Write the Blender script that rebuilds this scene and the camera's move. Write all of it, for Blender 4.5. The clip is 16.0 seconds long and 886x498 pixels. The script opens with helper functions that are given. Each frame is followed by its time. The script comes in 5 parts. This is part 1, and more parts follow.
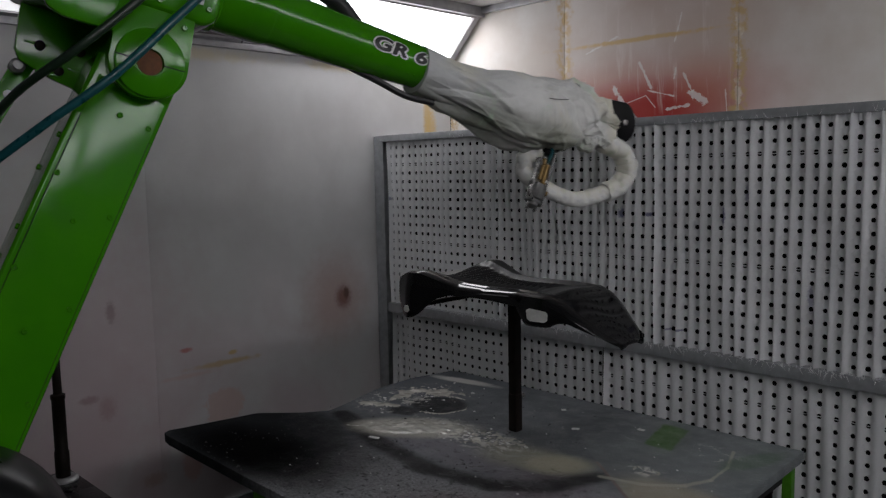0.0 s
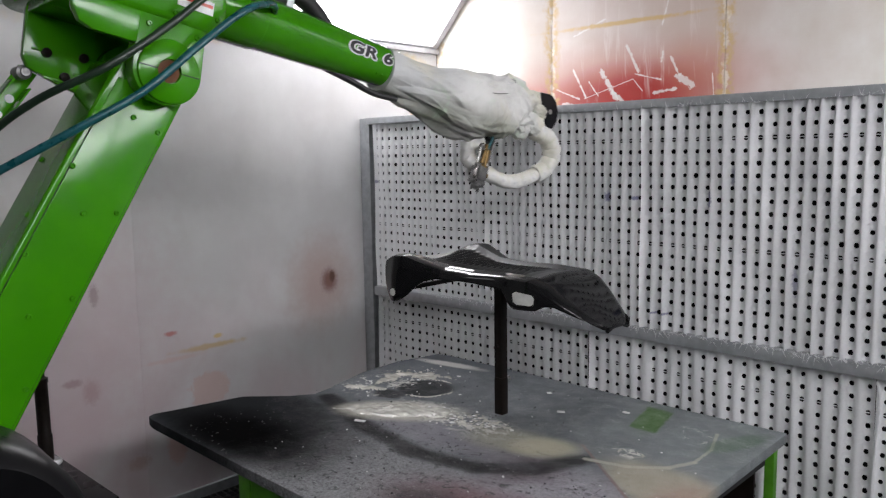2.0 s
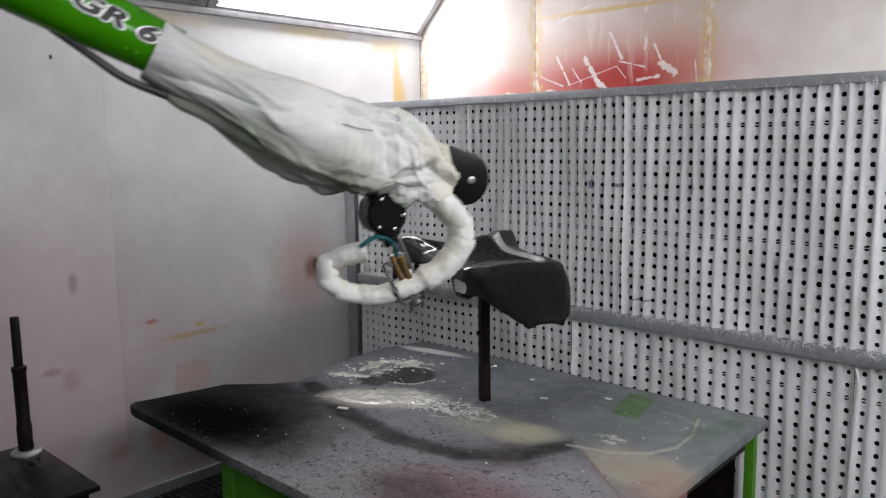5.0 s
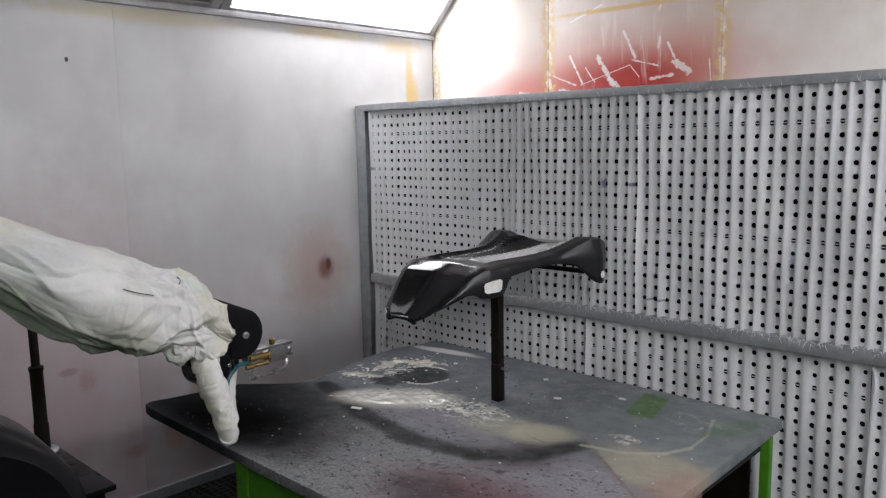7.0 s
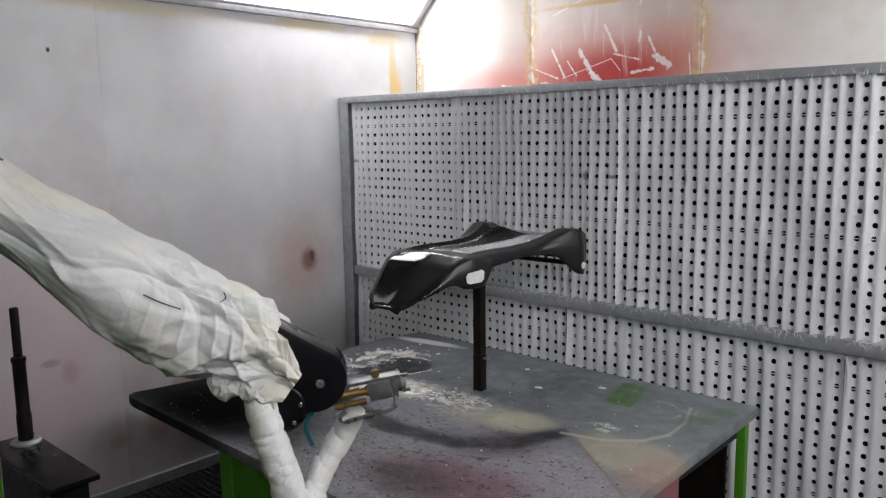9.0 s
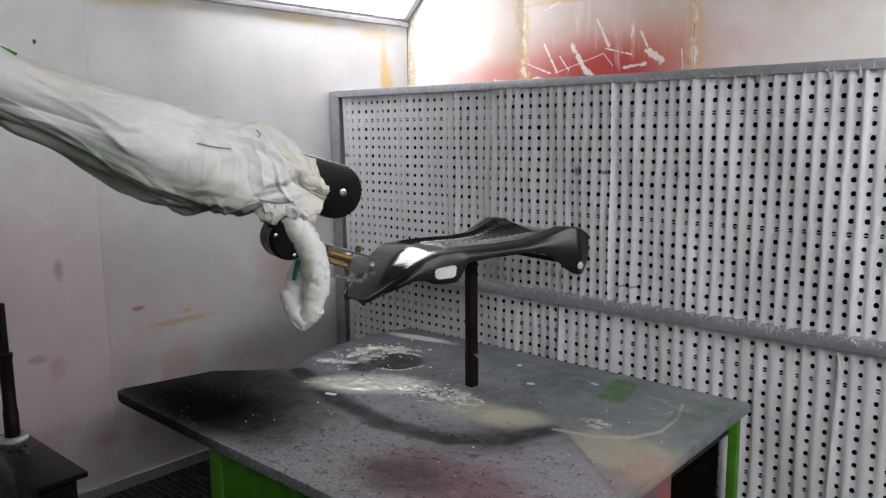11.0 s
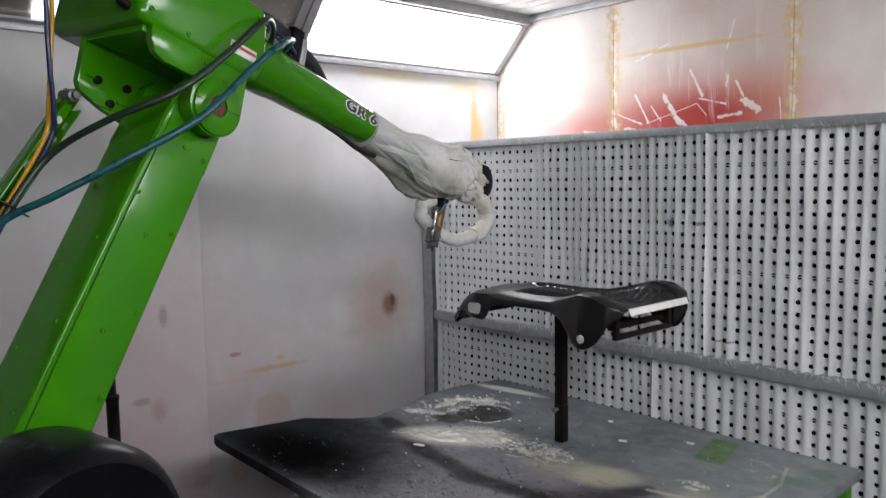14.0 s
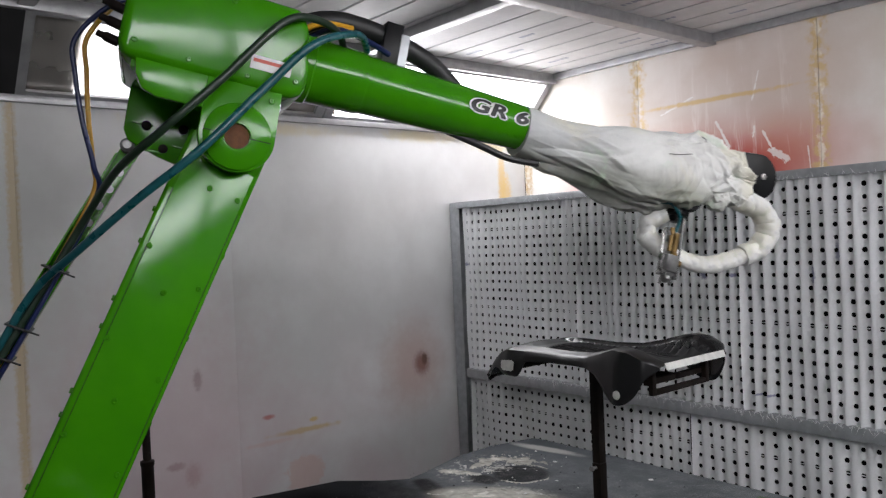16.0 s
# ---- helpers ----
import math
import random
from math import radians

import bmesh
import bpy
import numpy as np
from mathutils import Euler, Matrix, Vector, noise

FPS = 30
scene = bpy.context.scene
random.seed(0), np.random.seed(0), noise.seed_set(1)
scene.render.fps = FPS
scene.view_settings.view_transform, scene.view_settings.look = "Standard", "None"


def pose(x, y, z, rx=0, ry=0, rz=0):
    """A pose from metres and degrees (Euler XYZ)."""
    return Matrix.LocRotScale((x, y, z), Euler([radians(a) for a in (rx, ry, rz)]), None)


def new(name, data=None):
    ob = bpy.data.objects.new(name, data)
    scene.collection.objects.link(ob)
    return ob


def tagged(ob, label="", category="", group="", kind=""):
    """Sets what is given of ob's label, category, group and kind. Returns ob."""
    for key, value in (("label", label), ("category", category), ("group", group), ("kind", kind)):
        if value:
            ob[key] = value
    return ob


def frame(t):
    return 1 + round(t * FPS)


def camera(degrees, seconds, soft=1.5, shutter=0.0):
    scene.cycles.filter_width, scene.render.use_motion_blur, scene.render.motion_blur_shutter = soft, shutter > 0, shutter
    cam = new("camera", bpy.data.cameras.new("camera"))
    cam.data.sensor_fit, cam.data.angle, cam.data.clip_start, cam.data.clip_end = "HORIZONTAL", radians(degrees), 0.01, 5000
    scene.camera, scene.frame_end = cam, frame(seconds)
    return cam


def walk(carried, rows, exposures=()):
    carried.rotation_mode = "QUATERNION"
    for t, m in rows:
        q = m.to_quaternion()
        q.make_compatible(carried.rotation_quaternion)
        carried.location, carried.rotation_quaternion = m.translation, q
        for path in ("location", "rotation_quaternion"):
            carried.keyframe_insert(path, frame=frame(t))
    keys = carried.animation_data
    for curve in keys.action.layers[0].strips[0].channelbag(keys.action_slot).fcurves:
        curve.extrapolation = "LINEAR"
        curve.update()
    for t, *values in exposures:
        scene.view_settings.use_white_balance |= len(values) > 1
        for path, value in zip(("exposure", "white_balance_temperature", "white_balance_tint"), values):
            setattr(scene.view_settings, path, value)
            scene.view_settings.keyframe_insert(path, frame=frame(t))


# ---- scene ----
cam = camera(59.59, 16.0, soft=1.3, shutter=0.45)
PATH = [
    (0.0, pose(3.5408, -3.0196, 1.7533, 84.251, 1.140, 44.581)),
    (0.5, pose(3.5357, -3.0143, 1.7522, 84.034, 1.256, 44.800)),
    (1.0, pose(3.5340, -3.0131, 1.7514, 83.471, 1.164, 44.317)),
    (1.5, pose(3.5330, -3.0111, 1.7518, 83.194, 0.952, 43.866)),
    (2.0, pose(3.5342, -3.0110, 1.7512, 83.016, 0.921, 43.607)),
    (2.5, pose(3.5422, -3.0167, 1.7504, 82.713, 0.867, 43.575)),
    (3.0, pose(3.5351, -3.0091, 1.7494, 82.649, 0.749, 42.997)),
    (3.5, pose(3.5315, -3.0061, 1.7482, 82.336, 0.730, 42.452)),
    (4.0, pose(3.5307, -3.0051, 1.7474, 82.099, 0.673, 42.288)),
    (6.5, pose(3.5277, -3.0066, 1.7488, 82.218, 1.077, 42.885)),
    (7.0, pose(3.5291, -3.0060, 1.7484, 82.087, 1.014, 43.318)),
    (7.5, pose(3.5309, -3.0048, 1.7479, 81.911, 0.936, 43.151)),
    (8.0, pose(3.5326, -3.0047, 1.7465, 81.627, 0.785, 42.578)),
    (8.5, pose(3.5360, -3.0077, 1.7454, 81.559, 0.813, 42.297)),
    (9.0, pose(3.5536, -3.0244, 1.7421, 81.604, 0.809, 42.151)),
    (11.5, pose(3.5336, -3.0136, 1.7428, 81.134, 0.708, 41.256)),
    (12.0, pose(3.5336, -3.0137, 1.7436, 81.119, 0.851, 41.097)),
    (12.5, pose(3.5341, -3.0156, 1.7456, 81.495, 0.966, 41.274)),
    (13.0, pose(3.5326, -3.0179, 1.7504, 82.513, 1.573, 42.741)),
    (13.5, pose(3.5338, -3.0220, 1.7523, 82.818, 1.046, 45.830)),
    (14.0, pose(3.5366, -3.0252, 1.7543, 84.895, 0.954, 47.940)),
    (14.5, pose(3.5381, -3.0276, 1.7542, 87.723, 1.017, 49.182)),
    (15.0, pose(3.5409, -3.0312, 1.7537, 88.835, 1.311, 50.546)),
    (15.5, pose(3.5409, -3.0320, 1.7535, 89.254, 2.128, 50.237)),
    (16.0, pose(3.5416, -3.0326, 1.7538, 89.252, 2.444, 50.086)),
]
walk(cam, PATH, exposures=[(0.0, -1.45), (0.1, -1.05), (0.3, -0.25), (0.5, 0.08), (4.0, 0.08), (6.5, -0.07), (13.0, -0.03), (14.5, 0.06), (15.2, -0.14), (16.0, -0.16)])

# ---- world and exposure ----
world = bpy.data.worlds.new("world")
scene.world = world
world.use_nodes = True
world.node_tree.nodes["Background"].inputs["Color"].default_value = (0.6, 0.62, 0.65, 1)
world.node_tree.nodes["Background"].inputs["Strength"].default_value = 0.05
LAMP = 13.0      # strength of the lit diffusers

# ---- materials ----


class Nodes:
    """Small builder for a node material."""

    def __init__(self, name, rough=0.5, metal=0.0, spec=0.5):
        self.m = bpy.data.materials.new(name)
        self.m.use_nodes = True
        self.t = self.m.node_tree
        self.b = self.t.nodes["Principled BSDF"]
        self.b.inputs["Roughness"].default_value = rough
        self.b.inputs["Metallic"].default_value = metal
        self.b.inputs["Specular IOR Level"].default_value = spec
        self.co = self.t.nodes.new("ShaderNodeTexCoord").outputs["Object"]

    def link(self, a, b):
        if hasattr(a, "is_output") or isinstance(a, bpy.types.NodeSocket):
            self.t.links.new(a, b)
        elif isinstance(a, tuple) and len(a) == 3 and b.type == "RGBA":
            b.default_value = (*a, 1)
        else:
            b.default_value = a

    def noise(self, scale, detail=4, rough=0.55, co=None, dist=0.0, stretch=None):
        n = self.t.nodes.new("ShaderNodeTexNoise")
        co = co or self.co
        if stretch:
            mp = self.t.nodes.new("ShaderNodeMapping")
            mp.inputs["Scale"].default_value = stretch
            self.t.links.new(co, mp.inputs["Vector"])
            co = mp.outputs["Vector"]
        self.t.links.new(co, n.inputs["Vector"])
        n.inputs["Scale"].default_value = scale
        n.inputs["Detail"].default_value = detail
        n.inputs["Roughness"].default_value = rough
        n.inputs["Distortion"].default_value = dist
        return n.outputs["Fac"]

    def ramp(self, fac, a, b, lo=0.0, hi=1.0):
        n = self.t.nodes.new("ShaderNodeMapRange")
        n.interpolation_type = "SMOOTHSTEP"
        self.link(fac, n.inputs["Value"])
        for key, v in (("From Min", a), ("From Max", b), ("To Min", lo), ("To Max", hi)):
            n.inputs[key].default_value = v
        return n.outputs["Result"]

    def math(self, op, a, b=0.0):
        n = self.t.nodes.new("ShaderNodeMath")
        n.operation = op
        self.link(a, n.inputs[0])
        self.link(b, n.inputs[1])
        return n.outputs[0]

    def mix(self, fac, a, b, mode="MIX"):
        n = self.t.nodes.new("ShaderNodeMix")
        n.data_type = "RGBA"
        n.blend_type = mode
        self.link(fac, n.inputs[0])
        self.link(a, n.inputs[6])
        self.link(b, n.inputs[7])
        return n.outputs[2]

    def spot(self, centre, radii, soft=0.5, wob=0.5, scale=8.0, turn=0.0):
        """A mask: 1 inside an uneven patch round centre, 0 outside."""
        mp = self.t.nodes.new("ShaderNodeMapping")
        mp.vector_type = "TEXTURE"
        mp.inputs["Location"].default_value = centre
        mp.inputs["Rotation"].default_value = (0, 0, radians(turn))
        mp.inputs["Scale"].default_value = radii
        self.t.links.new(self.co, mp.inputs["Vector"])
        ln = self.t.nodes.new("ShaderNodeVectorMath")
        ln.operation = "LENGTH"
        self.t.links.new(mp.outputs["Vector"], ln.inputs[0])
        n = self.math("MULTIPLY", self.math("SUBTRACT", self.noise(scale, 5, 0.65), 0.5), wob * 2)
        d = self.math("ADD", ln.outputs["Value"], n)
        return self.ramp(d, 1.0 - soft, 1.0 + soft, 1.0, 0.0)

    def axis(self, which):
        n = self.t.nodes.new("ShaderNodeSeparateXYZ")
        self.t.links.new(self.co, n.inputs[0])
        return n.outputs[which]

    def color(self, c):
        self.link(c, self.b.inputs["Base Color"])

    def rough(self, c):
        self.link(c, self.b.inputs["Roughness"])

    def bump(self, fac, strength=0.2, dist=0.002):
        n = self.t.nodes.new("ShaderNodeBump")
        n.inputs["Strength"].default_value = strength
        n.inputs["Distance"].default_value = dist
        self.t.links.new(fac, n.inputs["Height"])
        self.t.links.new(n.outputs["Normal"], self.b.inputs["Normal"])


def plain(name, col, rough=0.5, metal=0.0, var=0.15, scale=30.0, bump=0.1, spec=0.5, dark=0.6):
    """A surface with fine grain and larger blotches."""
    n = Nodes(name, rough, metal, spec)
    low = tuple(c * (1 - var) for c in col)
    c = n.mix(n.ramp(n.noise(scale), 0.3, 0.7), low, col)
    c = n.mix(n.ramp(n.noise(scale * 0.12, 5, 0.6), 0.55, 0.8, 0.0, var), c, tuple(v * dark for v in col))
    n.color(c)
    n.rough(n.ramp(n.noise(scale * 0.5), 0.2, 0.8, max(rough - 0.08, 0.03), min(rough + 0.1, 1)))
    if bump:
        n.bump(n.noise(scale * 4), bump, 0.001)
    return n.m


def wall_left_material():
    n = Nodes("overspray_white_panel", 0.42)
    c = n.mix(n.ramp(n.noise(2.0, 4), 0.35, 0.7), (0.57, 0.565, 0.565), (0.67, 0.67, 0.67))
    c = n.mix(n.ramp(n.noise(60, 3), 0.45, 0.8, 0.0, 0.12), c, (0.55, 0.53, 0.53))
    z = n.axis(2)
    # mauve overspray tint, which also paints in the light's falloff towards the floor
    mauve_shade = n.math("MULTIPLY", n.ramp(z, 0.1, 1.7, 0.75, 0.0), n.ramp(n.noise(1.7, 4, dist=0.4), 0.35, 0.7))
    c = n.mix(mauve_shade, c, (0.52, 0.39, 0.42))
    for ctr, rad, soft, wob, col, amt in (
            ((0, -0.33, 1.03), (1, 0.19, 0.22), 0.75, 0.4, (0.46, 0.30, 0.26), 0.6),
            ((0, -0.27, 1.04), (1, 0.05, 0.06), 0.6, 0.5, (0.22, 0.10, 0.08), 0.9),
            ((0, -0.25, 1.06), (1, 0.018, 0.032), 0.4, 0.6, (0.13, 0.065, 0.045), 1.0),
            ((0, -1.61, 1.14), (1, 0.02, 0.045), 0.5, 0.8, (0.16, 0.12, 0.12), 0.85),
            ((0, -1.73, 0.755), (1, 0.04, 0.018), 0.5, 0.7, (0.22, 0.12, 0.12), 0.85),
            ((0, -1.65, 0.70), (1, 0.035, 0.05), 0.6, 0.7, (0.36, 0.22, 0.22), 0.8),
            ((0, -1.255, 0.90), (1, 0.03, 0.011), 0.5, 0.6, (0.45, 0.10, 0.08), 0.9),
            ((0, -1.05, 0.80), (1, 0.16, 0.014), 0.5, 0.9, (0.55, 0.38, 0.14), 0.7),
            ((0, -1.0, 0.845), (1, 0.025, 0.011), 0.5, 0.7, (0.60, 0.42, 0.14), 0.8),
            ((0, -1.25, 0.77), (1, 0.12, 0.012), 0.5, 0.9, (0.62, 0.42, 0.38), 0.5),
            ((0, -1.06, 0.58), (1, 0.11, 0.09), 0.12, 0.7, (0.62, 0.42, 0.38), 0.6),
            ((0, -1.45, 0.30), (1, 0.05, 0.03), 0.6, 0.8, (0.42, 0.28, 0.24), 0.7),
            ((0, -1.25, 0.33), (1, 0.05, 0.09), 0.3, 0.6, (0.60, 0.34, 0.30), 0.6),
            ((0, -1.627, 2.128), (1, 0.008, 0.01), 0.4, 0.5, (0.03, 0.03, 0.03), 1.0),
            ((0, -1.75, 0.95), (1, 0.45, 0.55), 0.8, 0.6, (0.60, 0.45, 0.48), 0.55),
            ((0, 0.44, 2.08), (1, 0.03, 0.22), 0.5, 0.8, (0.62, 0.42, 0.14), 0.75),
            ((0, 0.47, 2.02), (1, 0.045, 0.12), 0.5, 0.8, (0.66, 0.46, 0.18), 0.8),
            ((0, 0.36, 2.33), (1, 0.15, 0.04), 0.6, 0.9, (0.62, 0.48, 0.25), 0.6),
            ((0, -0.2, 2.36), (1, 0.22, 0.03), 0.7, 0.9, (0.66, 0.55, 0.28), 0.6),
            ((0, -1.3, 2.35), (1, 0.45, 0.03), 0.7, 0.9, (0.66, 0.55, 0.30), 0.5),
            ((0, -2.345, 1.6), (1, 0.022, 1.2), 0.5, 0.9, (0.50, 0.38, 0.20), 0.75)):
        m = n.math("MULTIPLY", n.spot(ctr, rad, soft, wob, 16.0 if rad[1] > 0.1 else 60.0), amt)
        c = n.mix(m, c, col)
    n.color(c)
    n.rough(n.ramp(n.noise(7, 4), 0.3, 0.7, 0.3, 0.5))
    n.bump(n.noise(9, 3), 0.05, 0.004)
    return n.m


def wall_back_material():
    n = Nodes("red_oversprayed_wall", 0.5)
    c = n.mix(n.ramp(n.noise(2.2, 5), 0.35, 0.7), (0.68, 0.62, 0.56), (0.82, 0.80, 0.77))
    def lay(mask, amt, col):
        nonlocal c
        c = n.mix(n.math("MULTIPLY", mask, amt), c, col)
    def stroke(p, q, w, ragged, sc):
        """Mask along a scrape from p to q, (x, z) on the wall."""
        mp = n.t.nodes.new("ShaderNodeMapping")
        mp.vector_type = "TEXTURE"
        mp.inputs["Location"].default_value = ((p[0] + q[0]) / 2, 0.654, (p[1] + q[1]) / 2)
        mp.inputs["Rotation"].default_value = (0, -math.atan2(q[1] - p[1], q[0] - p[0]), 0)
        n.link(n.co, mp.inputs["Vector"])
        sp = n.t.nodes.new("ShaderNodeSeparateXYZ")
        n.link(mp.outputs["Vector"], sp.inputs[0])
        along = n.math("MAXIMUM", n.math("SUBTRACT", n.math("ABSOLUTE", sp.outputs[0]), math.dist(p, q) / 2), 0.0)
        d = n.math("ADD", n.math("ADD", along, n.math("ABSOLUTE", sp.outputs[2])), n.math("MULTIPLY", n.math("SUBTRACT", n.noise(sc, 5, 0.7), 0.5), 2 * ragged * w))
        return n.ramp(d, w * 0.75, w * 1.1, 1.0, 0.0)
    lay(n.spot((1.50, 0.654, 2.42), (0.62, 1, 0.42), 0.8, 0.25, 4.0), 0.42, (0.55, 0.36, 0.30))
    lay(n.spot((1.40, 0.654, 2.09), (0.60, 1, 0.17), 0.85, 0.15, 4.0), 0.80, (0.56, 0.19, 0.15))
    lay(n.spot((0.80, 0.654, 2.01), (0.38, 1, 0.10), 0.9, 0.15, 5.0), 0.70, (0.60, 0.16, 0.13))
    lay(n.spot((1.42, 0.654, 2.04), (0.38, 1, 0.13), 0.7, 0.15, 6.0), 1.0, (0.42, 0.026, 0.020))
    lay(n.spot((1.78, 0.654, 2.14), (0.16, 1, 0.12), 0.8, 0.3, 6.0), 0.35, (0.50, 0.17, 0.10))
    # old wiping marks running down, then scrapes down to the white
    st = n.noise(6, 5, 0.65, stretch=(3.0, 1, 0.35), dist=0.5)
    area = n.spot((1.45, 0.654, 2.36), (0.55, 1, 0.32), 0.5, 0.4, 6.0)
    lay(n.math("MULTIPLY", n.ramp(st, 0.54, 0.68), area), 0.55, (0.78, 0.70, 0.66))
    white = (0.84, 0.81, 0.79)
    for p, q, w, ragged in (((1.05, 2.20), (1.13, 2.05), 0.010, 1.6), ((1.23, 2.18), (1.32, 2.03), 0.022, 1.7), ((1.30, 2.07), (1.36, 2.01), 0.016, 1.5), ((1.12, 2.04), (1.42, 2.125), 0.0035, 0.7), ((1.42, 2.125), (1.475, 2.06), 0.0035, 0.7),
                            ((1.63, 2.22), (1.68, 2.12), 0.010, 1.5), ((1.67, 2.12), (1.75, 2.07), 0.030, 1.5), ((1.54, 2.045), (1.66, 2.06), 0.014, 1.7), ((1.59, 2.25), (1.58, 2.20), 0.012, 1.6), ((0.94, 2.10), (1.09, 2.04), 0.008, 1.6), ((0.70, 2.02), (0.85, 2.00), 0.012, 1.8),
                            ((0.98, 2.02), (1.06, 2.01), 0.014, 1.8), ((1.38, 2.30), (1.45, 2.16), 0.012, 1.7), ((1.43, 2.15), (1.58, 2.11), 0.006, 1.8), ((1.15, 2.13), (1.21, 2.05), 0.006, 1.6), ((1.85, 2.12), (1.86, 2.0), 0.006, 1.0), ((1.25, 2.45), (1.05, 2.38), 0.008, 1.9), ((1.62, 2.52), (1.58, 2.38), 0.008, 1.7)):
        lay(stroke(p, q, w * 0.6, ragged * 1.35, 48.0), 0.8, white)
    # old sealant along the joints and the top edge
    x, z = n.axis(0), n.axis(2)
    for xs, w in ((0.905, 0.045), (1.91, 0.045), (2.92, 0.045), (0.03, 0.035)):
        d = n.math("ABSOLUTE", n.math("SUBTRACT", x, xs))
        e = n.math("ADD", d, n.math("MULTIPLY", n.math("SUBTRACT", n.noise(14, 5, 0.7), 0.5), 0.12))
        k = n.math("MULTIPLY", n.ramp(e, w * 0.5, w * 1.3, 1.0, 0.0), n.ramp(n.noise(26, 4), 0.35, 0.6))
        c = n.mix(n.math("MULTIPLY", k, 0.9), c, (0.62, 0.44, 0.20))
        k = n.math("MULTIPLY", n.ramp(e, 0.004, 0.02, 1.0, 0.0), n.ramp(n.noise(9, 4), 0.4, 0.55))
        c = n.mix(n.math("MULTIPLY", k, 0.8), c, (0.85, 0.80, 0.70))
    k = n.math("MULTIPLY", n.ramp(n.math("ADD", z, n.math("MULTIPLY", n.noise(18, 4), 0.06)), 2.73, 2.775), n.ramp(n.noise(7, 4), 0.3, 0.6))
    c = n.mix(k, c, (0.55, 0.36, 0.14))
    m = n.spot((1.35, 0.65, 2.42), (0.4, 1, 0.012), 0.5, 0.9, 22.0)
    c = n.mix(n.math("MULTIPLY", m, 0.9), c, (0.66, 0.46, 0.20))
    n.color(c)
    n.rough(n.ramp(n.noise(12, 4), 0.3, 0.7, 0.35, 0.6))
    n.bump(n.noise(40, 5, 0.7), 0.25, 0.003)
    return n.m


def table_material():
    n = Nodes("paint_crusted_steel_plate", 0.45, spec=0.14)
    c = n.mix(n.ramp(n.noise(3.0, 5), 0.3, 0.7), (0.115, 0.125, 0.137), (0.175, 0.188, 0.203))
    Z = 0.72
    def lay(mask, amt, col):
        nonlocal c
        c = n.mix(n.math("MULTIPLY", mask, amt), c, col)
    def line(a, b, w, soft, wob, sc):
        """Mask along a straight stroke from a to b."""
        mp = n.t.nodes.new("ShaderNodeMapping")
        mp.vector_type = "TEXTURE"
        mp.inputs["Location"].default_value = ((a[0] + b[0]) / 2, (a[1] + b[1]) / 2, Z)
        mp.inputs["Rotation"].default_value = (0, 0, math.atan2(b[1] - a[1], b[0] - a[0]))
        n.link(n.co, mp.inputs["Vector"])
        sp = n.t.nodes.new("ShaderNodeSeparateXYZ")
        n.link(mp.outputs["Vector"], sp.inputs[0])
        half = math.dist(a, b) / 2
        dx = n.math("MAXIMUM", n.math("SUBTRACT", n.math("ABSOLUTE", sp.outputs[0]), half), 0.0)
        d = n.math("SQRT", n.math("ADD", n.math("POWER", dx, 2.0), n.math("POWER", n.math("ABSOLUTE", sp.outputs[1]), 2.0)))
        d = n.math("ADD", d, n.math("MULTIPLY", n.math("SUBTRACT", n.noise(sc, 5, 0.65), 0.5), 2 * wob * w))
        return n.ramp(d, w * (1 - soft), w * (1 + soft), 1.0, 0.0), sp.outputs[1]
    # gritty grey front, lilac and red overspray
    grit = n.ramp(n.noise(90, 5, 0.7), 0.35, 0.65)
    lay(n.spot((1.75, -1.50, Z), (0.75, 0.33, 1), 0.4, 0.25, 5), 0.9, n.mix(grit, (0.17, 0.17, 0.177), (0.30, 0.30, 0.318)))
    lay(n.spot((2.26, -1.18, Z), (0.30, 0.20, 1), 0.35, 0.25, 6, -20), 0.85, n.mix(grit, (0.25, 0.235, 0.26), (0.36, 0.34, 0.375)))
    lay(n.spot((2.12, -1.42, Z), (0.30, 0.15, 1), 0.6, 0.4, 6, 10), 0.7, (0.17, 0.06, 0.075))
    lay(n.spot((1.98, -1.47, Z), (0.15, 0.09, 1), 0.6, 0.5, 9), 0.75, (0.05, 0.042, 0.046))
    lay(n.spot((2.02, -1.06, Z), (0.13, 0.12, 1), 0.7, 0.3, 6, 30), 0.8, (0.055, 0.032, 0.036))
    # black overspray over the tip and along the outline of an old part
    lay(n.spot((0.84, -1.40, Z), (0.62, 0.36, 1), 0.45, 0.35, 4), 0.90, (0.012, 0.012, 0.013))
    lay(n.spot((1.05, -1.52, Z), (0.40, 0.17, 1), 0.6, 0.4, 5), 0.95, (0.004, 0.004, 0.004))
    way = ((0.93, -1.02), (1.33, -1.15), (1.65, -1.21), (1.91, -1.17), (2.06, -1.05), (2.13, -0.88))
    for p, q in zip(way, way[1:]):
        lay(line(p, q, 0.044, 0.5, 0.35, 9)[0], 0.9, (0.014, 0.013, 0.015))
    lay(n.spot((1.60, -1.03, Z), (0.36, 0.10, 1), 0.5, 0.2, 6, -2), 0.8, (0.235, 0.225, 0.258))
    # the clean right side begins at a sharp masked edge
    edge, side = line((2.06, -0.77), (2.54, -1.16), 0.006, 0.5, 0.6, 40)
    right = n.math("MULTIPLY", n.ramp(side, -0.003, 0.003), n.ramp(n.axis(0), 1.80, 2.16))
    pale = n.mix(n.ramp(n.noise(4, 4), 0.3, 0.7), (0.165, 0.182, 0.19), (0.212, 0.234, 0.243))
    c = n.mix(right, c, pale)
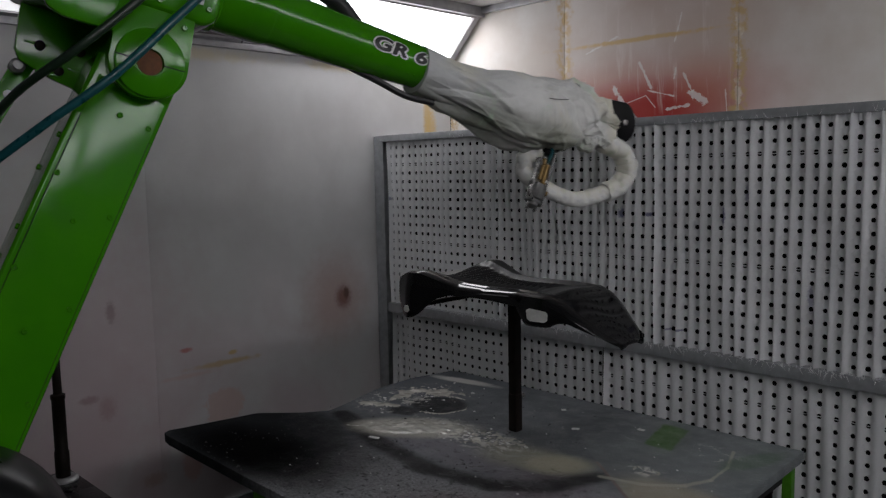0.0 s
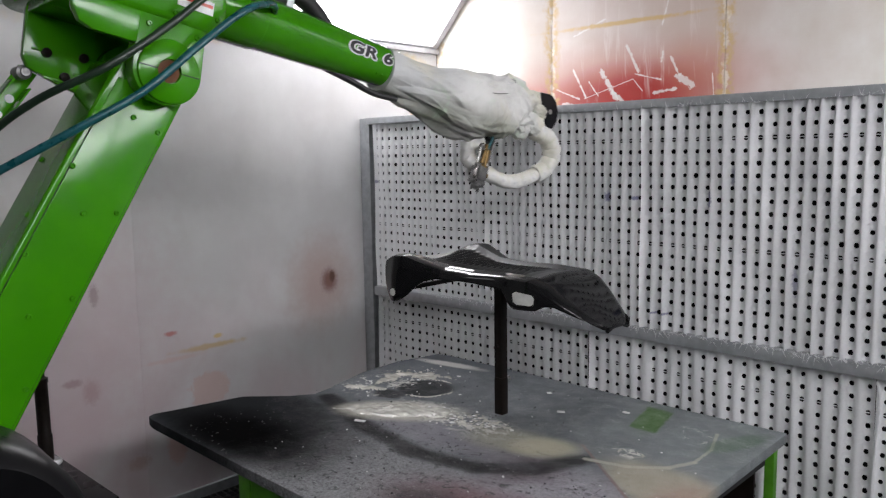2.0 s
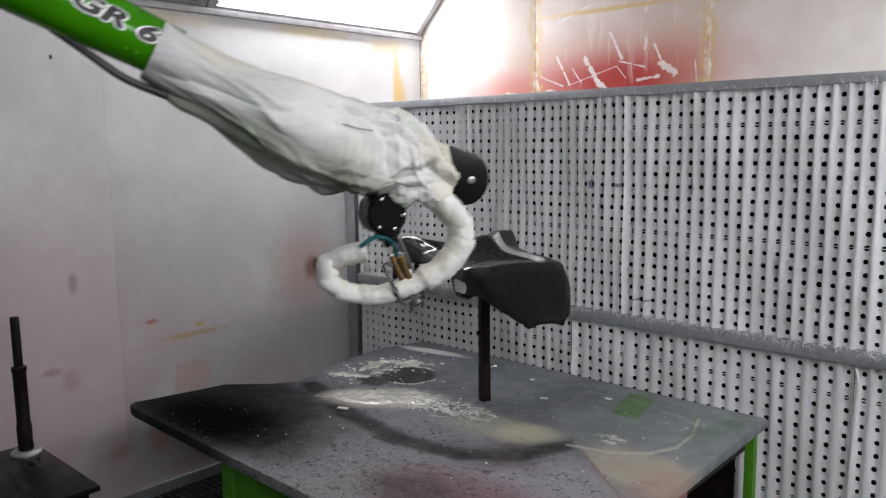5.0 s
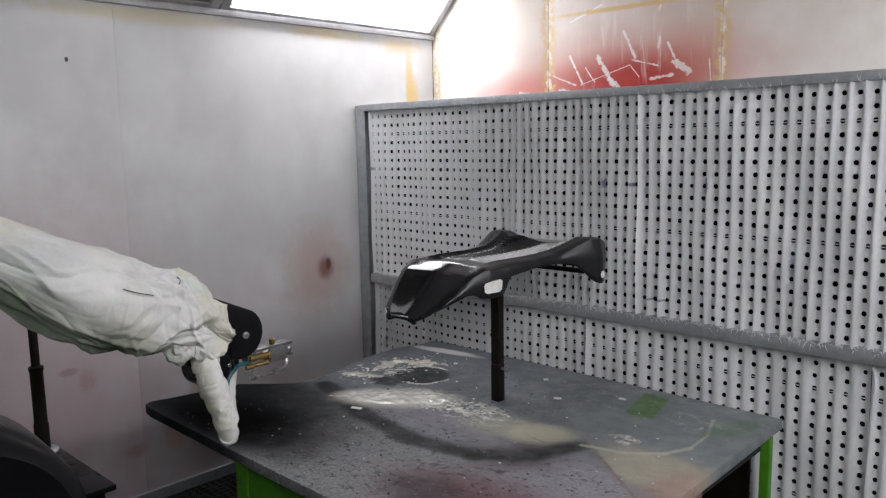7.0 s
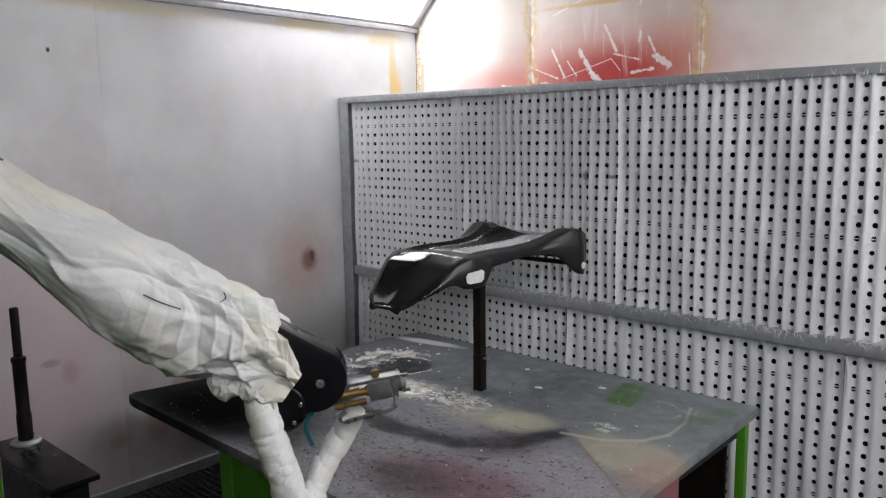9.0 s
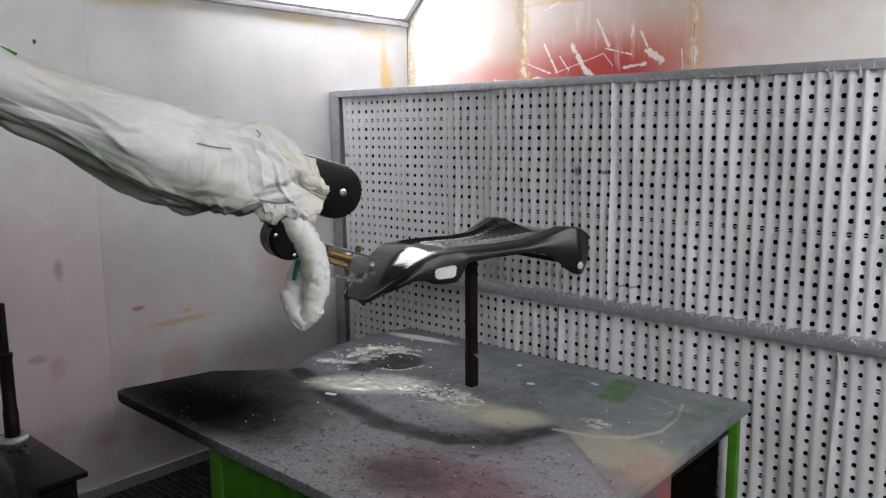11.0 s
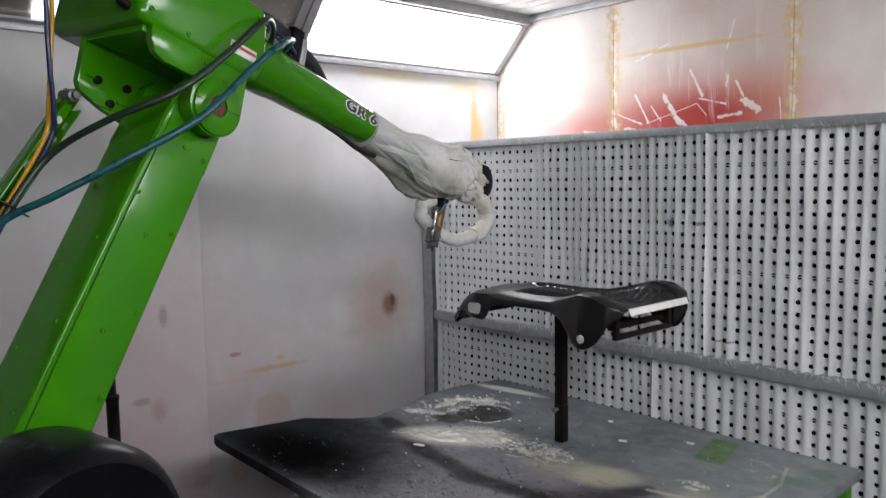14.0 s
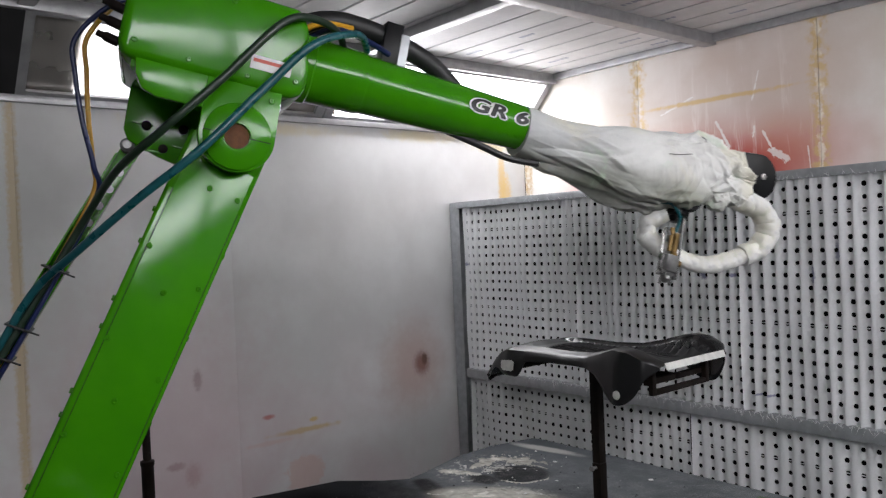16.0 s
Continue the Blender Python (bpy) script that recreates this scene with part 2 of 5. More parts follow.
    cream = n.math("MULTIPLY", n.spot((2.44, -0.90, Z), (0.24, 0.13, 1), 0.35, 0.2, 7, -12), n.ramp(side, -0.003, 0.003))
    lay(cream, 0.8, (0.42, 0.38, 0.29))
    lay(n.spot((2.53, -0.98, Z), (0.08, 0.14, 1), 0.7, 0.4, 8), 0.5, (0.36, 0.20, 0.17))
    lay(edge, 0.8, (0.22, 0.15, 0.14))
    for p, q in zip(((2.14, -0.87), (2.28, -0.835), (2.38, -0.76), (2.425, -0.66), (2.42, -0.52)), ((2.28, -0.835), (2.38, -0.76), (2.425, -0.66), (2.42, -0.52), (2.37, -0.36))):
        lay(line(p, q, 0.011 if p[0] < 2.4 else 0.006, 0.6, 0.8, 30)[0], 0.75, (0.50, 0.48, 0.40))
    # cream smear, green marks, dark ring area
    lay(n.spot((1.83, -0.90, Z), (0.17, 0.10, 1), 0.45, 0.25, 8, 15), 0.75, (0.36, 0.345, 0.27))
    lay(n.spot((1.97, -0.88, Z), (0.12, 0.085, 1), 0.4, 0.25, 9, 30), 0.85, (0.47, 0.445, 0.33))
    across = line((2.14, -0.50), (2.09, -0.25), 0.1, 0.5, 0.1, 9)[1]
    along = line((2.05, -0.37), (2.18, -0.38), 0.1, 0.5, 0.1, 9)[1]
    wob = n.math("MULTIPLY", n.math("SUBTRACT", n.noise(20, 4), 0.5), 0.03)
    green = n.math("MULTIPLY", n.ramp(n.math("ADD", n.math("ABSOLUTE", across), wob), 0.050, 0.062, 1, 0), n.ramp(n.math("ADD", n.math("ABSOLUTE", along), wob), 0.110, 0.135, 1, 0))
    lay(green, 0.85, (0.07, 0.16, 0.03))
    lay(n.spot((2.46, -0.40, Z), (0.05, 0.15, 1), 0.3, 0.3, 8, -20), 0.5, (0.07, 0.14, 0.06))
    lay(n.spot((1.16, -0.66, Z), (0.13, 0.12, 1), 0.2, 0.22, 7), 0.9, (0.018, 0.019, 0.021))
    lay(n.spot((1.10, -0.82, Z), (0.08, 0.05, 1), 0.3, 0.4, 12), 0.85, (0.016, 0.016, 0.018))
    lay(n.spot((0.98, -0.30, Z), (0.18, 0.035, 1), 0.4, 0.4, 9, 8), 0.85, (0.62, 0.61, 0.58))
    lay(n.spot((1.30, -0.94, Z), (0.25, 0.115, 1), 0.3, 0.25, 9, 33), 0.8, (0.55, 0.53, 0.46))
    # thin broken white residue
    crust = n.noise(20, 6, 0.7, dist=0.9)
    for ctr, rad, lo in (((1.52, -0.86, Z), (0.30, 0.10, 1), 0.50), ((0.95, -0.72, Z), (0.15, 0.20, 1), 0.53), ((1.03, -0.50, Z), (0.16, 0.10, 1), 0.58),
                         ((2.31, -0.43, Z), (0.10, 0.07, 1), 0.57), ((1.80, -0.53, Z), (0.16, 0.05, 1), 0.60), ((2.23, -0.73, Z), (0.065, 0.04, 1), 0.50)):
        lay(n.math("MULTIPLY", n.spot(ctr, rad, 0.4, 0.4, 9), n.ramp(crust, lo, lo + 0.08)), 0.9, (0.66, 0.65, 0.61))
    sp = n.ramp(n.noise(75, 3, 0.65), 0.64, 0.67)
    lay(n.math("MULTIPLY", sp, n.math("MULTIPLY", n.ramp(n.noise(2.5, 3), 0.4, 0.6), n.ramp(n.axis(0), 1.1, 1.6))), 0.7, (0.50, 0.50, 0.50))
    dk = n.ramp(n.noise(30, 5, 0.75, stretch=(1, 1.3, 1)), 0.57, 0.61)
    lay(n.math("MULTIPLY", dk, n.spot((1.9, -1.35, Z), (0.8, 0.4, 1), 0.4, 0.3, 4)), 0.8, (0.02, 0.02, 0.021))
    n.color(c)
    wet = n.spot((1.40, -0.80, Z), (0.62, 0.40, 1), 0.5, 0.4, 5)
    n.link(n.math("ADD", n.math("MULTIPLY", wet, 0.25), n.ramp(n.axis(0), 1.1, 2.0, 0.0, 0.36)), n.b.inputs["Specular IOR Level"])
    n.rough(n.math("ADD", n.ramp(n.noise(14, 5), 0.3, 0.7, 0.28, 0.55), n.ramp(n.axis(0), 0.9, 1.9, 0.35, 0.0)))
    n.bump(n.math("ADD", n.noise(55, 6, 0.75), n.math("MULTIPLY", n.noise(6, 4), 1.2)), 1.0, 0.010)
    return n.m


def glow_material(name, col, strength):
    n = Nodes(name, 0.4)
    n.color(col)
    n.b.inputs["Emission Color"].default_value = (*col, 1)
    n.b.inputs["Emission Strength"].default_value = strength
    return n.m


def carbon_material():
    n = Nodes("satin_carbon_fibre", 0.3, spec=0.24)
    w = n.t.nodes.new("ShaderNodeTexChecker")
    w.inputs["Scale"].default_value = 240
    w.inputs["Color1"].default_value = (0.004, 0.004, 0.0045, 1)
    w.inputs["Color2"].default_value = (0.009, 0.009, 0.010, 1)
    n.t.links.new(n.co, w.inputs["Vector"])
    n.color(n.mix(n.ramp(n.noise(9, 4), 0.45, 0.7, 0, 0.35), w.outputs["Color"], (0.012, 0.012, 0.013)))
    wet = n.math("MAXIMUM", n.ramp(n.math("ADD", n.axis(1), n.math("MULTIPLY", n.noise(9, 3), 0.05)), 0.10, 0.17), n.ramp(n.axis(0), -0.33, -0.26, 1.0, 0.0))
    wet = n.math("MULTIPLY", wet, n.ramp(n.axis(1), -0.17, -0.12))
    n.rough(n.math("ADD", n.math("MULTIPLY", n.math("SUBTRACT", 1.0, wet), 0.30), n.ramp(n.noise(6, 4), 0.3, 0.7, 0.04, 0.07)))
    n.link(n.math("SUBTRACT", 0.42, n.math("MULTIPLY", wet, 0.10)), n.b.inputs["Specular IOR Level"])
    n.bump(n.noise(220, 2), 0.04, 0.0005)
    return n.m


def green_material():
    n = Nodes("glossy_green_paint", 0.2, spec=0.38)
    c = n.mix(n.ramp(n.noise(5, 4), 0.3, 0.75), (0.034, 0.205, 0.002), (0.046, 0.245, 0.003))
    c = n.mix(n.ramp(n.noise(38, 5, 0.7), 0.66, 0.78, 0, 0.35), c, (0.028, 0.14, 0.008))
    n.color(c)
    n.rough(n.ramp(n.noise(11, 4), 0.3, 0.7, 0.10, 0.20))
    n.bump(n.noise(120, 3), 0.04, 0.001)
    return n.m


def paper_material(name="masking_paper", grey=0.55):
    n = Nodes(name, 0.75, spec=0.3)
    c = n.mix(n.ramp(n.noise(7, 5, 0.6), 0.3, 0.7), (0.56, 0.56, 0.54), (0.70, 0.70, 0.68))
    # greyer towards the tube end
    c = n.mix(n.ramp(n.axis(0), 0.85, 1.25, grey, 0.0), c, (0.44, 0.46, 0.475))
    c = n.mix(n.ramp(n.noise(5, 4, dist=0.5), 0.48, 0.66, 0, 0.6), c, (0.64, 0.61, 0.48))
    # darker grey-green towards the underside
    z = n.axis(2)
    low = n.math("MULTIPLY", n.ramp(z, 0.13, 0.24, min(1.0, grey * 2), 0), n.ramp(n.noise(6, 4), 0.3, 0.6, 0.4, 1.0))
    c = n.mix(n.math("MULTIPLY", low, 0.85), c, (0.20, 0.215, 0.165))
    c = n.mix(n.ramp(n.noise(8, 4, dist=0.6), 0.60, 0.72, 0, 0.45), c, (0.42, 0.56, 0.40))
    c = n.mix(n.ramp(n.noise(13, 5, 0.7, stretch=(0.5, 1, 1)), 0.58, 0.70, 0, 0.40), c, (0.36, 0.37, 0.40))
    n.color(c)
    vo = n.t.nodes.new("ShaderNodeTexVoronoi")
    vo.inputs["Scale"].default_value = 11
    mp = n.t.nodes.new("ShaderNodeMapping")
    mp.inputs["Scale"].default_value = (0.6, 1, 1)
    mp.inputs["Rotation"].default_value = (0.4, 0.5, 0)
    n.link(n.co, mp.inputs["Vector"])
    n.link(mp.outputs["Vector"], vo.inputs["Vector"])
    n.bump(n.math("ADD", vo.outputs["Distance"], n.math("MULTIPLY", n.noise(24, 4, 0.55), 0.25)), 0.5, 0.020)
    return n.m


def filter_material():
    n = Nodes("dusty_filter_card", 0.9, spec=0.2)
    c = n.mix(n.ramp(n.noise(2.0, 4), 0.3, 0.7), (0.755, 0.765, 0.775), (0.835, 0.84, 0.855))
    c = n.mix(n.ramp(n.noise(14, 5, 0.7, stretch=(1, 1, 0.15)), 0.5, 0.8, 0, 0.25), c, (0.56, 0.53, 0.47))
    c = n.mix(n.ramp(n.noise(130, 3), 0.5, 0.8, 0, 0.15), c, (0.45, 0.43, 0.40))
    for ctr, rad, amt in (((2.16, 0, 1.55), (0.012, 1, 0.035), 0.9), ((1.69, 0, 1.552), (0.012, 1, 0.022), 0.9), ((1.83, 0, 1.55), (0.015, 1, 0.008), 0.9), ((2.255, 0, 1.641), (0.010, 1, 0.04), 0.7),
                          ((1.95, 0, 1.06), (0.05, 1, 0.005), 0.8), ((0.13, 0, 1.6), (0.02, 1, 0.01), 0.8), ((2.5, 0, 1.25), (0.010, 1, 0.05), 0.6)):
        c = n.mix(n.math("MULTIPLY", n.spot(ctr, rad, 0.4, 0.9, 90.0), amt), c, (0.22, 0.22, 0.36))
    n.color(c)
    n.bump(n.noise(60, 4), 0.15, 0.002)
    return n.m


M_LEFT, M_BACK, M_TABLE = wall_left_material(), wall_back_material(), table_material()
M_WHITE = plain("white_wall_paint", (0.74, 0.73, 0.72), 0.45, 0, 0.08, 8, 0.05)
M_GREYW = plain("unseen_dark_wall", (0.16, 0.16, 0.165), 0.8, 0, 0.2, 8, 0.05)
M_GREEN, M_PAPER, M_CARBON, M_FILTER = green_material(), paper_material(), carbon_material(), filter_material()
M_WRAP = paper_material("hose_wrap_paper", 0.0)
M_GALV = plain("galvanised_steel", (0.45, 0.47, 0.49), 0.42, 0.55, 0.2, 26, 0.1)
M_ALU = plain("dull_aluminium", (0.40, 0.40, 0.41), 0.4, 0.5, 0.2, 20, 0.05)
# near-black for joints and the rubber strip; also stands in for shade in recesses
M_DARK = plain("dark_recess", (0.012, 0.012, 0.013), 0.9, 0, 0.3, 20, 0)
M_BLACK = plain("black_plastic", (0.007, 0.007, 0.008), 0.28, 0, 0.3, 12, 0.05, spec=0.14)
M_RUBBER = plain("black_rubber", (0.015, 0.015, 0.016), 0.5, 0, 0.3, 30, 0.05)
M_STEEL = plain("browned_steel", (0.012, 0.008, 0.0065), 0.5, 0.0, 0.5, 18, 0.2, spec=0.15)
M_SHINY = plain("bright_steel", (0.42, 0.41, 0.40), 0.28, 0.9, 0.2, 60, 0.05)
M_BRASS = plain("brass_fitting", (0.20, 0.125, 0.04), 0.42, 0.6, 0.25, 60, 0.05)
M_RUST = plain("rusty_bore", (0.17, 0.07, 0.03), 0.8, 0.1, 0.4, 60, 0.2)
M_GRATE = plain("grating_steel", (0.07, 0.07, 0.07), 0.55, 0.5, 0.4, 30, 0.1)
M_CONC = plain("pit_concrete", (0.02, 0.02, 0.02), 0.9, 0, 0.4, 10, 0.2)
M_GLOW = glow_material("lit_lamp_glass", (0.975, 0.965, 1.0), LAMP)
M_GLOW2 = glow_material("dim_lamp_glass", (0.975, 0.965, 1.0), LAMP * 0.17)
M_GLOW3 = glow_material("unseen_fill_lamp", (0.975, 0.965, 1.0), LAMP * 1.08)
M_REFL = plain("lamp_reflector", (0.55, 0.52, 0.49), 0.25, 0.7, 0.25, 5, 0.02)
M_CEIL = plain("white_ceiling_board", (0.74, 0.73, 0.73), 0.55, 0, 0.1, 14, 0.05)
M_TAPE = plain("masking_tape", (0.66, 0.66, 0.63), 0.7, 0, 0.15, 60, 0.15)
M_CRUMB = plain("dark_overspray", (0.02, 0.02, 0.022), 0.5, 0, 0.4, 30, 0)
M_PALE = plain("pale_overspray", (0.36, 0.36, 0.37), 0.5, 0, 0.4, 30, 0)
M_RESIDUE = plain("dried_white_paint", (0.66, 0.645, 0.58), 0.22, 0, 0.3, 22, 0.25, dark=0.55)
M_GUN = plain("dull_gun_metal", (0.18, 0.18, 0.178), 0.34, 0.6, 0.35, 60, 0.1)
M_TEAL = plain("teal_hose", (0.010, 0.085, 0.10), 0.3, 0, 0.2, 40, 0.03)
M_HOSE = plain("dark_green_hose", (0.018, 0.035, 0.022), 0.35, 0, 0.3, 40, 0.03)
M_YELLOW = plain("yellow_hose", (0.62, 0.33, 0.02), 0.35, 0, 0.2, 40, 0.03)
M_BLUE = plain("blue_hose", (0.012, 0.02, 0.085), 0.35, 0, 0.2, 40, 0.03)
M_INK = plain("black_ink", (0.015, 0.015, 0.016), 0.5, 0, 0.1, 40, 0)
M_PAINTW = plain("white_print", (0.78, 0.78, 0.77), 0.4, 0, 0.08, 40, 0)
M_RED = plain("red_print", (0.55, 0.05, 0.02), 0.4, 0, 0.1, 40, 0)
M_PRINT = plain("faded_blue_print", (0.42, 0.44, 0.52), 0.6, 0, 0.2, 40, 0)

# ---- mesh helpers ----


def flat_sides(bm, ways):
    """Marks the faces that look along one of the ways, so that they are shaded flat beside rounded edges."""
    lay = bm.faces.layers.int.get("flat")
    for fc in bm.faces:
        fc.normal_update()
        if any(abs(fc.normal.dot(w)) > 0.9995 for w in ways):
            fc[lay] = 1


def box(bm, x0, x1, y0, y1, z0, z1, bevel=0.0):
    if not bm.faces.layers.int.get("flat"):
        bm.faces.layers.int.new("flat")
    v = [bm.verts.new((x, y, z)) for x in (x0, x1) for y in (y0, y1) for z in (z0, z1)]
    fs = [bm.faces.new([v[i] for i in q]) for q in ((0, 1, 3, 2), (4, 6, 7, 5), (0, 4, 5, 1), (2, 3, 7, 6), (0, 2, 6, 4), (1, 5, 7, 3))]
    if bevel:
        es = list({e for f in fs for e in f.edges})
        bmesh.ops.bevel(bm, geom=es, offset=bevel, segments=2, affect="EDGES", profile=0.6)
        flat_sides(bm, [Vector((1, 0, 0)), Vector((0, 1, 0)), Vector((0, 0, 1))])


def prism(bm, pts, axis, a, b, bevel=0.0):
    """A polygon in the plane across an axis, from a to b along it."""
    if not bm.faces.layers.int.get("flat"):
        bm.faces.layers.int.new("flat")

    def at(p, k):
        return {"x": (k, p[0], p[1]), "y": (p[0], k, p[1]), "z": (p[0], p[1], k)}[axis]
    lo, hi = [bm.verts.new(at(p, a)) for p in pts], [bm.verts.new(at(p, b)) for p in pts]
    fs = [bm.faces.new(lo), bm.faces.new(hi[::-1])]
    n = len(pts)
    fs += [bm.faces.new((lo[i], hi[i], hi[(i + 1) % n], lo[(i + 1) % n])) for i in range(n)]
    for fc in fs:
        fc.normal_update()
    ways = [fc.normal.copy() for fc in fs] if n < 12 else [fs[0].normal.copy()]
    if bevel:
        es = list({e for f in fs for e in f.edges})
        bmesh.ops.bevel(bm, geom=es, offset=bevel, segments=2, affect="EDGES", profile=0.6)
    flat_sides(bm, ways)


def lathe(bm, profile, origin=(0, 0, 0), axis=(0, 0, 1), seg=24):
    """Turns (radius, height) pairs round an axis."""
    q = Vector((0, 0, 1)).rotation_difference(Vector(axis).normalized())
    rings = []
    for r, h in profile:
        rings.append([bm.verts.new(Vector(origin) + q @ Vector((r * math.cos(2 * math.pi * i / seg), r * math.sin(2 * math.pi * i / seg), h))) for i in range(seg)])
    for a, b in zip(rings, rings[1:]):
        for i in range(seg):
            bm.faces.new((a[i], a[(i + 1) % seg], b[(i + 1) % seg], b[i]))
    bm.faces.new(rings[0][::-1])
    bm.faces.new(rings[-1])


def tube(bm, pts, r, seg=10, sub=6):
    """A round pipe along a smooth line through the points."""
    P = [Vector(p) for p in pts]
    line = []
    for i in range(len(P) - 1):
        a, b, c, d = P[max(i - 1, 0)], P[i], P[i + 1], P[min(i + 2, len(P) - 1)]
        for k in range(sub):
            t = k / sub
            line.append(0.5 * (2 * b + (c - a) * t + (2 * a - 5 * b + 4 * c - d) * t * t + (3 * b - a - 3 * c + d) * t ** 3))
    line.append(P[-1])
    rings, ref = [], Vector((0.3, 0.9, 0.2))
    for i, p in enumerate(line):
        w = (line[min(i + 1, len(line) - 1)] - line[max(i - 1, 0)]).normalized()
        u = (ref - w * ref.dot(w)).normalized()
        ref, v = u, w.cross(u)
        rr = r(i / (len(line) - 1)) if callable(r) else r
        rings.append([bm.verts.new(p + (u * math.cos(2 * math.pi * k / seg) + v * math.sin(2 * math.pi * k / seg)) * rr) for k in range(seg)])
    for a, b in zip(rings, rings[1:]):
        for i in range(seg):
            bm.faces.new((a[i], a[(i + 1) % seg], b[(i + 1) % seg], b[i]))
    bm.faces.new(rings[0][::-1])
    bm.faces.new(rings[-1])


def mesh_of(name, bm, material, smooth=True):
    bmesh.ops.recalc_face_normals(bm, faces=bm.faces[:])
    me = bpy.data.meshes.new(name)
    lay = bm.faces.layers.int.get("flat")
    for fc in bm.faces:
        fc.smooth = smooth and not (lay and fc[lay])
    bm.to_mesh(me)
    bm.free()
    me.materials.append(material)
    if smooth:
        me.set_sharp_from_angle(angle=radians(38))
    return me


def part(name, bm, material, parent=None, label="", smooth=True):
    ob = new(name, mesh_of(name, bm, material, smooth))
    if parent:
        ob.parent = parent
    return tagged(ob, label)


def piece(name, me, parent, m):
    """One more object on a shared mesh, under its thing."""
    ob = new(name, me)
    ob.parent = parent
    ob.matrix_basis = m
    return ob


def B():
    return bmesh.new()


# ---- the booth ----
D, CEIL, FTOP, RAIL, FLOOR = 0.654, 2.75, 1.965, 0.985, 0.03
XE, YS = 4.5, -5.4


def build_floor():
    bm = B()
    box(bm, -0.1, XE + 0.1, YS - 0.1, D + 0.1, -0.45, -0.35)
    tagged(part("floor", bm, M_CONC), "dark concrete pit under the floor grating", kind="structure")
    bm = B()
    y = YS
    while y < -0.02:
        box(bm, 0.0, XE, y, y + 0.005, FLOOR - 0.03, FLOOR)
        y += 0.036
    x = 0.02
    while x < XE:
        box(bm, x, x + 0.005, YS, -0.01, FLOOR - 0.028, FLOOR - 0.002)
        x += 0.036
    tagged(part("floor_grating", bm, M_GRATE, smooth=False), "dark galvanised steel grating covering the floor", "grating", kind="stuff")
    bm = B()
    box(bm, -0.02, 0.018, YS, 0.0, -0.35, FLOOR + 0.05)
    tagged(part("baseboard", bm, M_GALV), "grey steel angle along the wall foot", kind="structure")


def build_walls():
    bm = B()
    box(bm, -0.14, -0.03, YS, D, -0.35, CEIL + 0.1)
    wl = tagged(part("wall_left", bm, M_WHITE), "white sheet-metal booth wall with paint overspray", kind="structure")
    ys = [YS, -4.185, -3.26, -2.335, -1.41, D - 0.002]
    for a, b in zip(ys, ys[1:]):
        bm = B()
        box(bm, -0.03, 0.0, a + 0.0003, b - 0.0003, -0.3, 2.40, 0.0006)
        part("wall_panel", bm, M_LEFT, wl)
    bm = B()
    box(bm, -0.14, XE, D + 0.03, D + 0.14, -0.35, CEIL + 0.1)
    wb = tagged(part("wall_back", bm, M_DARK), "booth end wall stained with red paint above the filters", kind="structure")
    xs = [0.0, 0.905, 1.91, 2.92, XE]
    for a, b in zip(xs, xs[1:]):
        bm = B()
        box(bm, a + 0.0015, b - 0.0015, D, D + 0.03, 1.5, CEIL + 0.02, 0.0012)
        part("wall_panel", bm, M_BACK, wb)
    # unseen walls added to close the room; dark grey keeps bounced light low
    for name, q in (("wall_right", (XE, XE + 0.12, YS, D, -0.35, CEIL + 0.1)), ("wall_front", (-0.14, XE + 0.12, YS - 0.12, YS, -0.35, CEIL + 0.1))):
        bm = B()
        box(bm, *q)
        tagged(part(name, bm, M_GREYW), "unseen wall added to close the booth, dark grey to cut bounced light", kind="structure")


def build_ceiling():
    bm = B()
    box(bm, -0.14, XE + 0.12, YS - 0.12, D + 0.14, CEIL + 0.09, CEIL + 0.14)
    y = D - 0.02
    while y > YS:
        box(bm, 0.28, XE, y - 0.168, y, CEIL, CEIL + 0.03)
        y -= 0.184
    tagged(part("ceiling", bm, M_CEIL, smooth=False), "white boarded booth ceiling with dark joints", kind="structure")
    bm = B()
    rnd = random.Random(4)
    for k in range(26):
        x, y = rnd.uniform(0.4, 3.0), D - 0.11 - 0.184 * rnd.randrange(0, 10)
        w = rnd.uniform(0.08, 0.16)
        for j in range(5):
            box(bm, x + w * j / 5, x + w * j / 5 + w * 0.13, y - 0.012, y + 0.012, CEIL - 0.0015, CEIL - 0.0005)
    tagged(part("ceiling_print", bm, M_PRINT, smooth=False), "faded rows of printed marks on the ceiling boards", "printed marks", kind="stuff")
    for label, q in (("beam", (1.33, 1.40, YS, D, CEIL - 0.055, CEIL - 0.002)), ("beam", (2.75, 2.82, YS, D, CEIL - 0.055, CEIL - 0.002)),
                     ("beam", (0.3, XE, -0.80, -0.74, CEIL - 0.05, CEIL - 0.002)), ("beam", (0.3, XE, -2.36, -2.30, CEIL - 0.05, CEIL - 0.002)),
                     ("trim", (0.28, XE, D - 0.035, D - 0.001, CEIL - 0.04, CEIL - 0.002))):
        bm = B()
        box(bm, *q, bevel=0.003)
        tagged(part("ceiling_" + label, bm, M_ALU), "grey metal ceiling " + label, kind="structure")


def slant(bm, y0, y1, a, b, off, thick):
    """A slab on the sloping lamp face, from share a to share b of its height."""
    p0, p1 = Vector((0.0, 2.40)), Vector((0.30, 2.715))
    w = (p1 - p0)
    n = Vector((w.y, -w.x)).normalized()
    q = [p0 + w * a + n * off, p0 + w * b + n * off, p0 + w * b + n * (off - thick), p0 + w * a + n * (off - thick)]
    prism(bm, [(v.x, v.y) for v in q], "y", y0, y1)


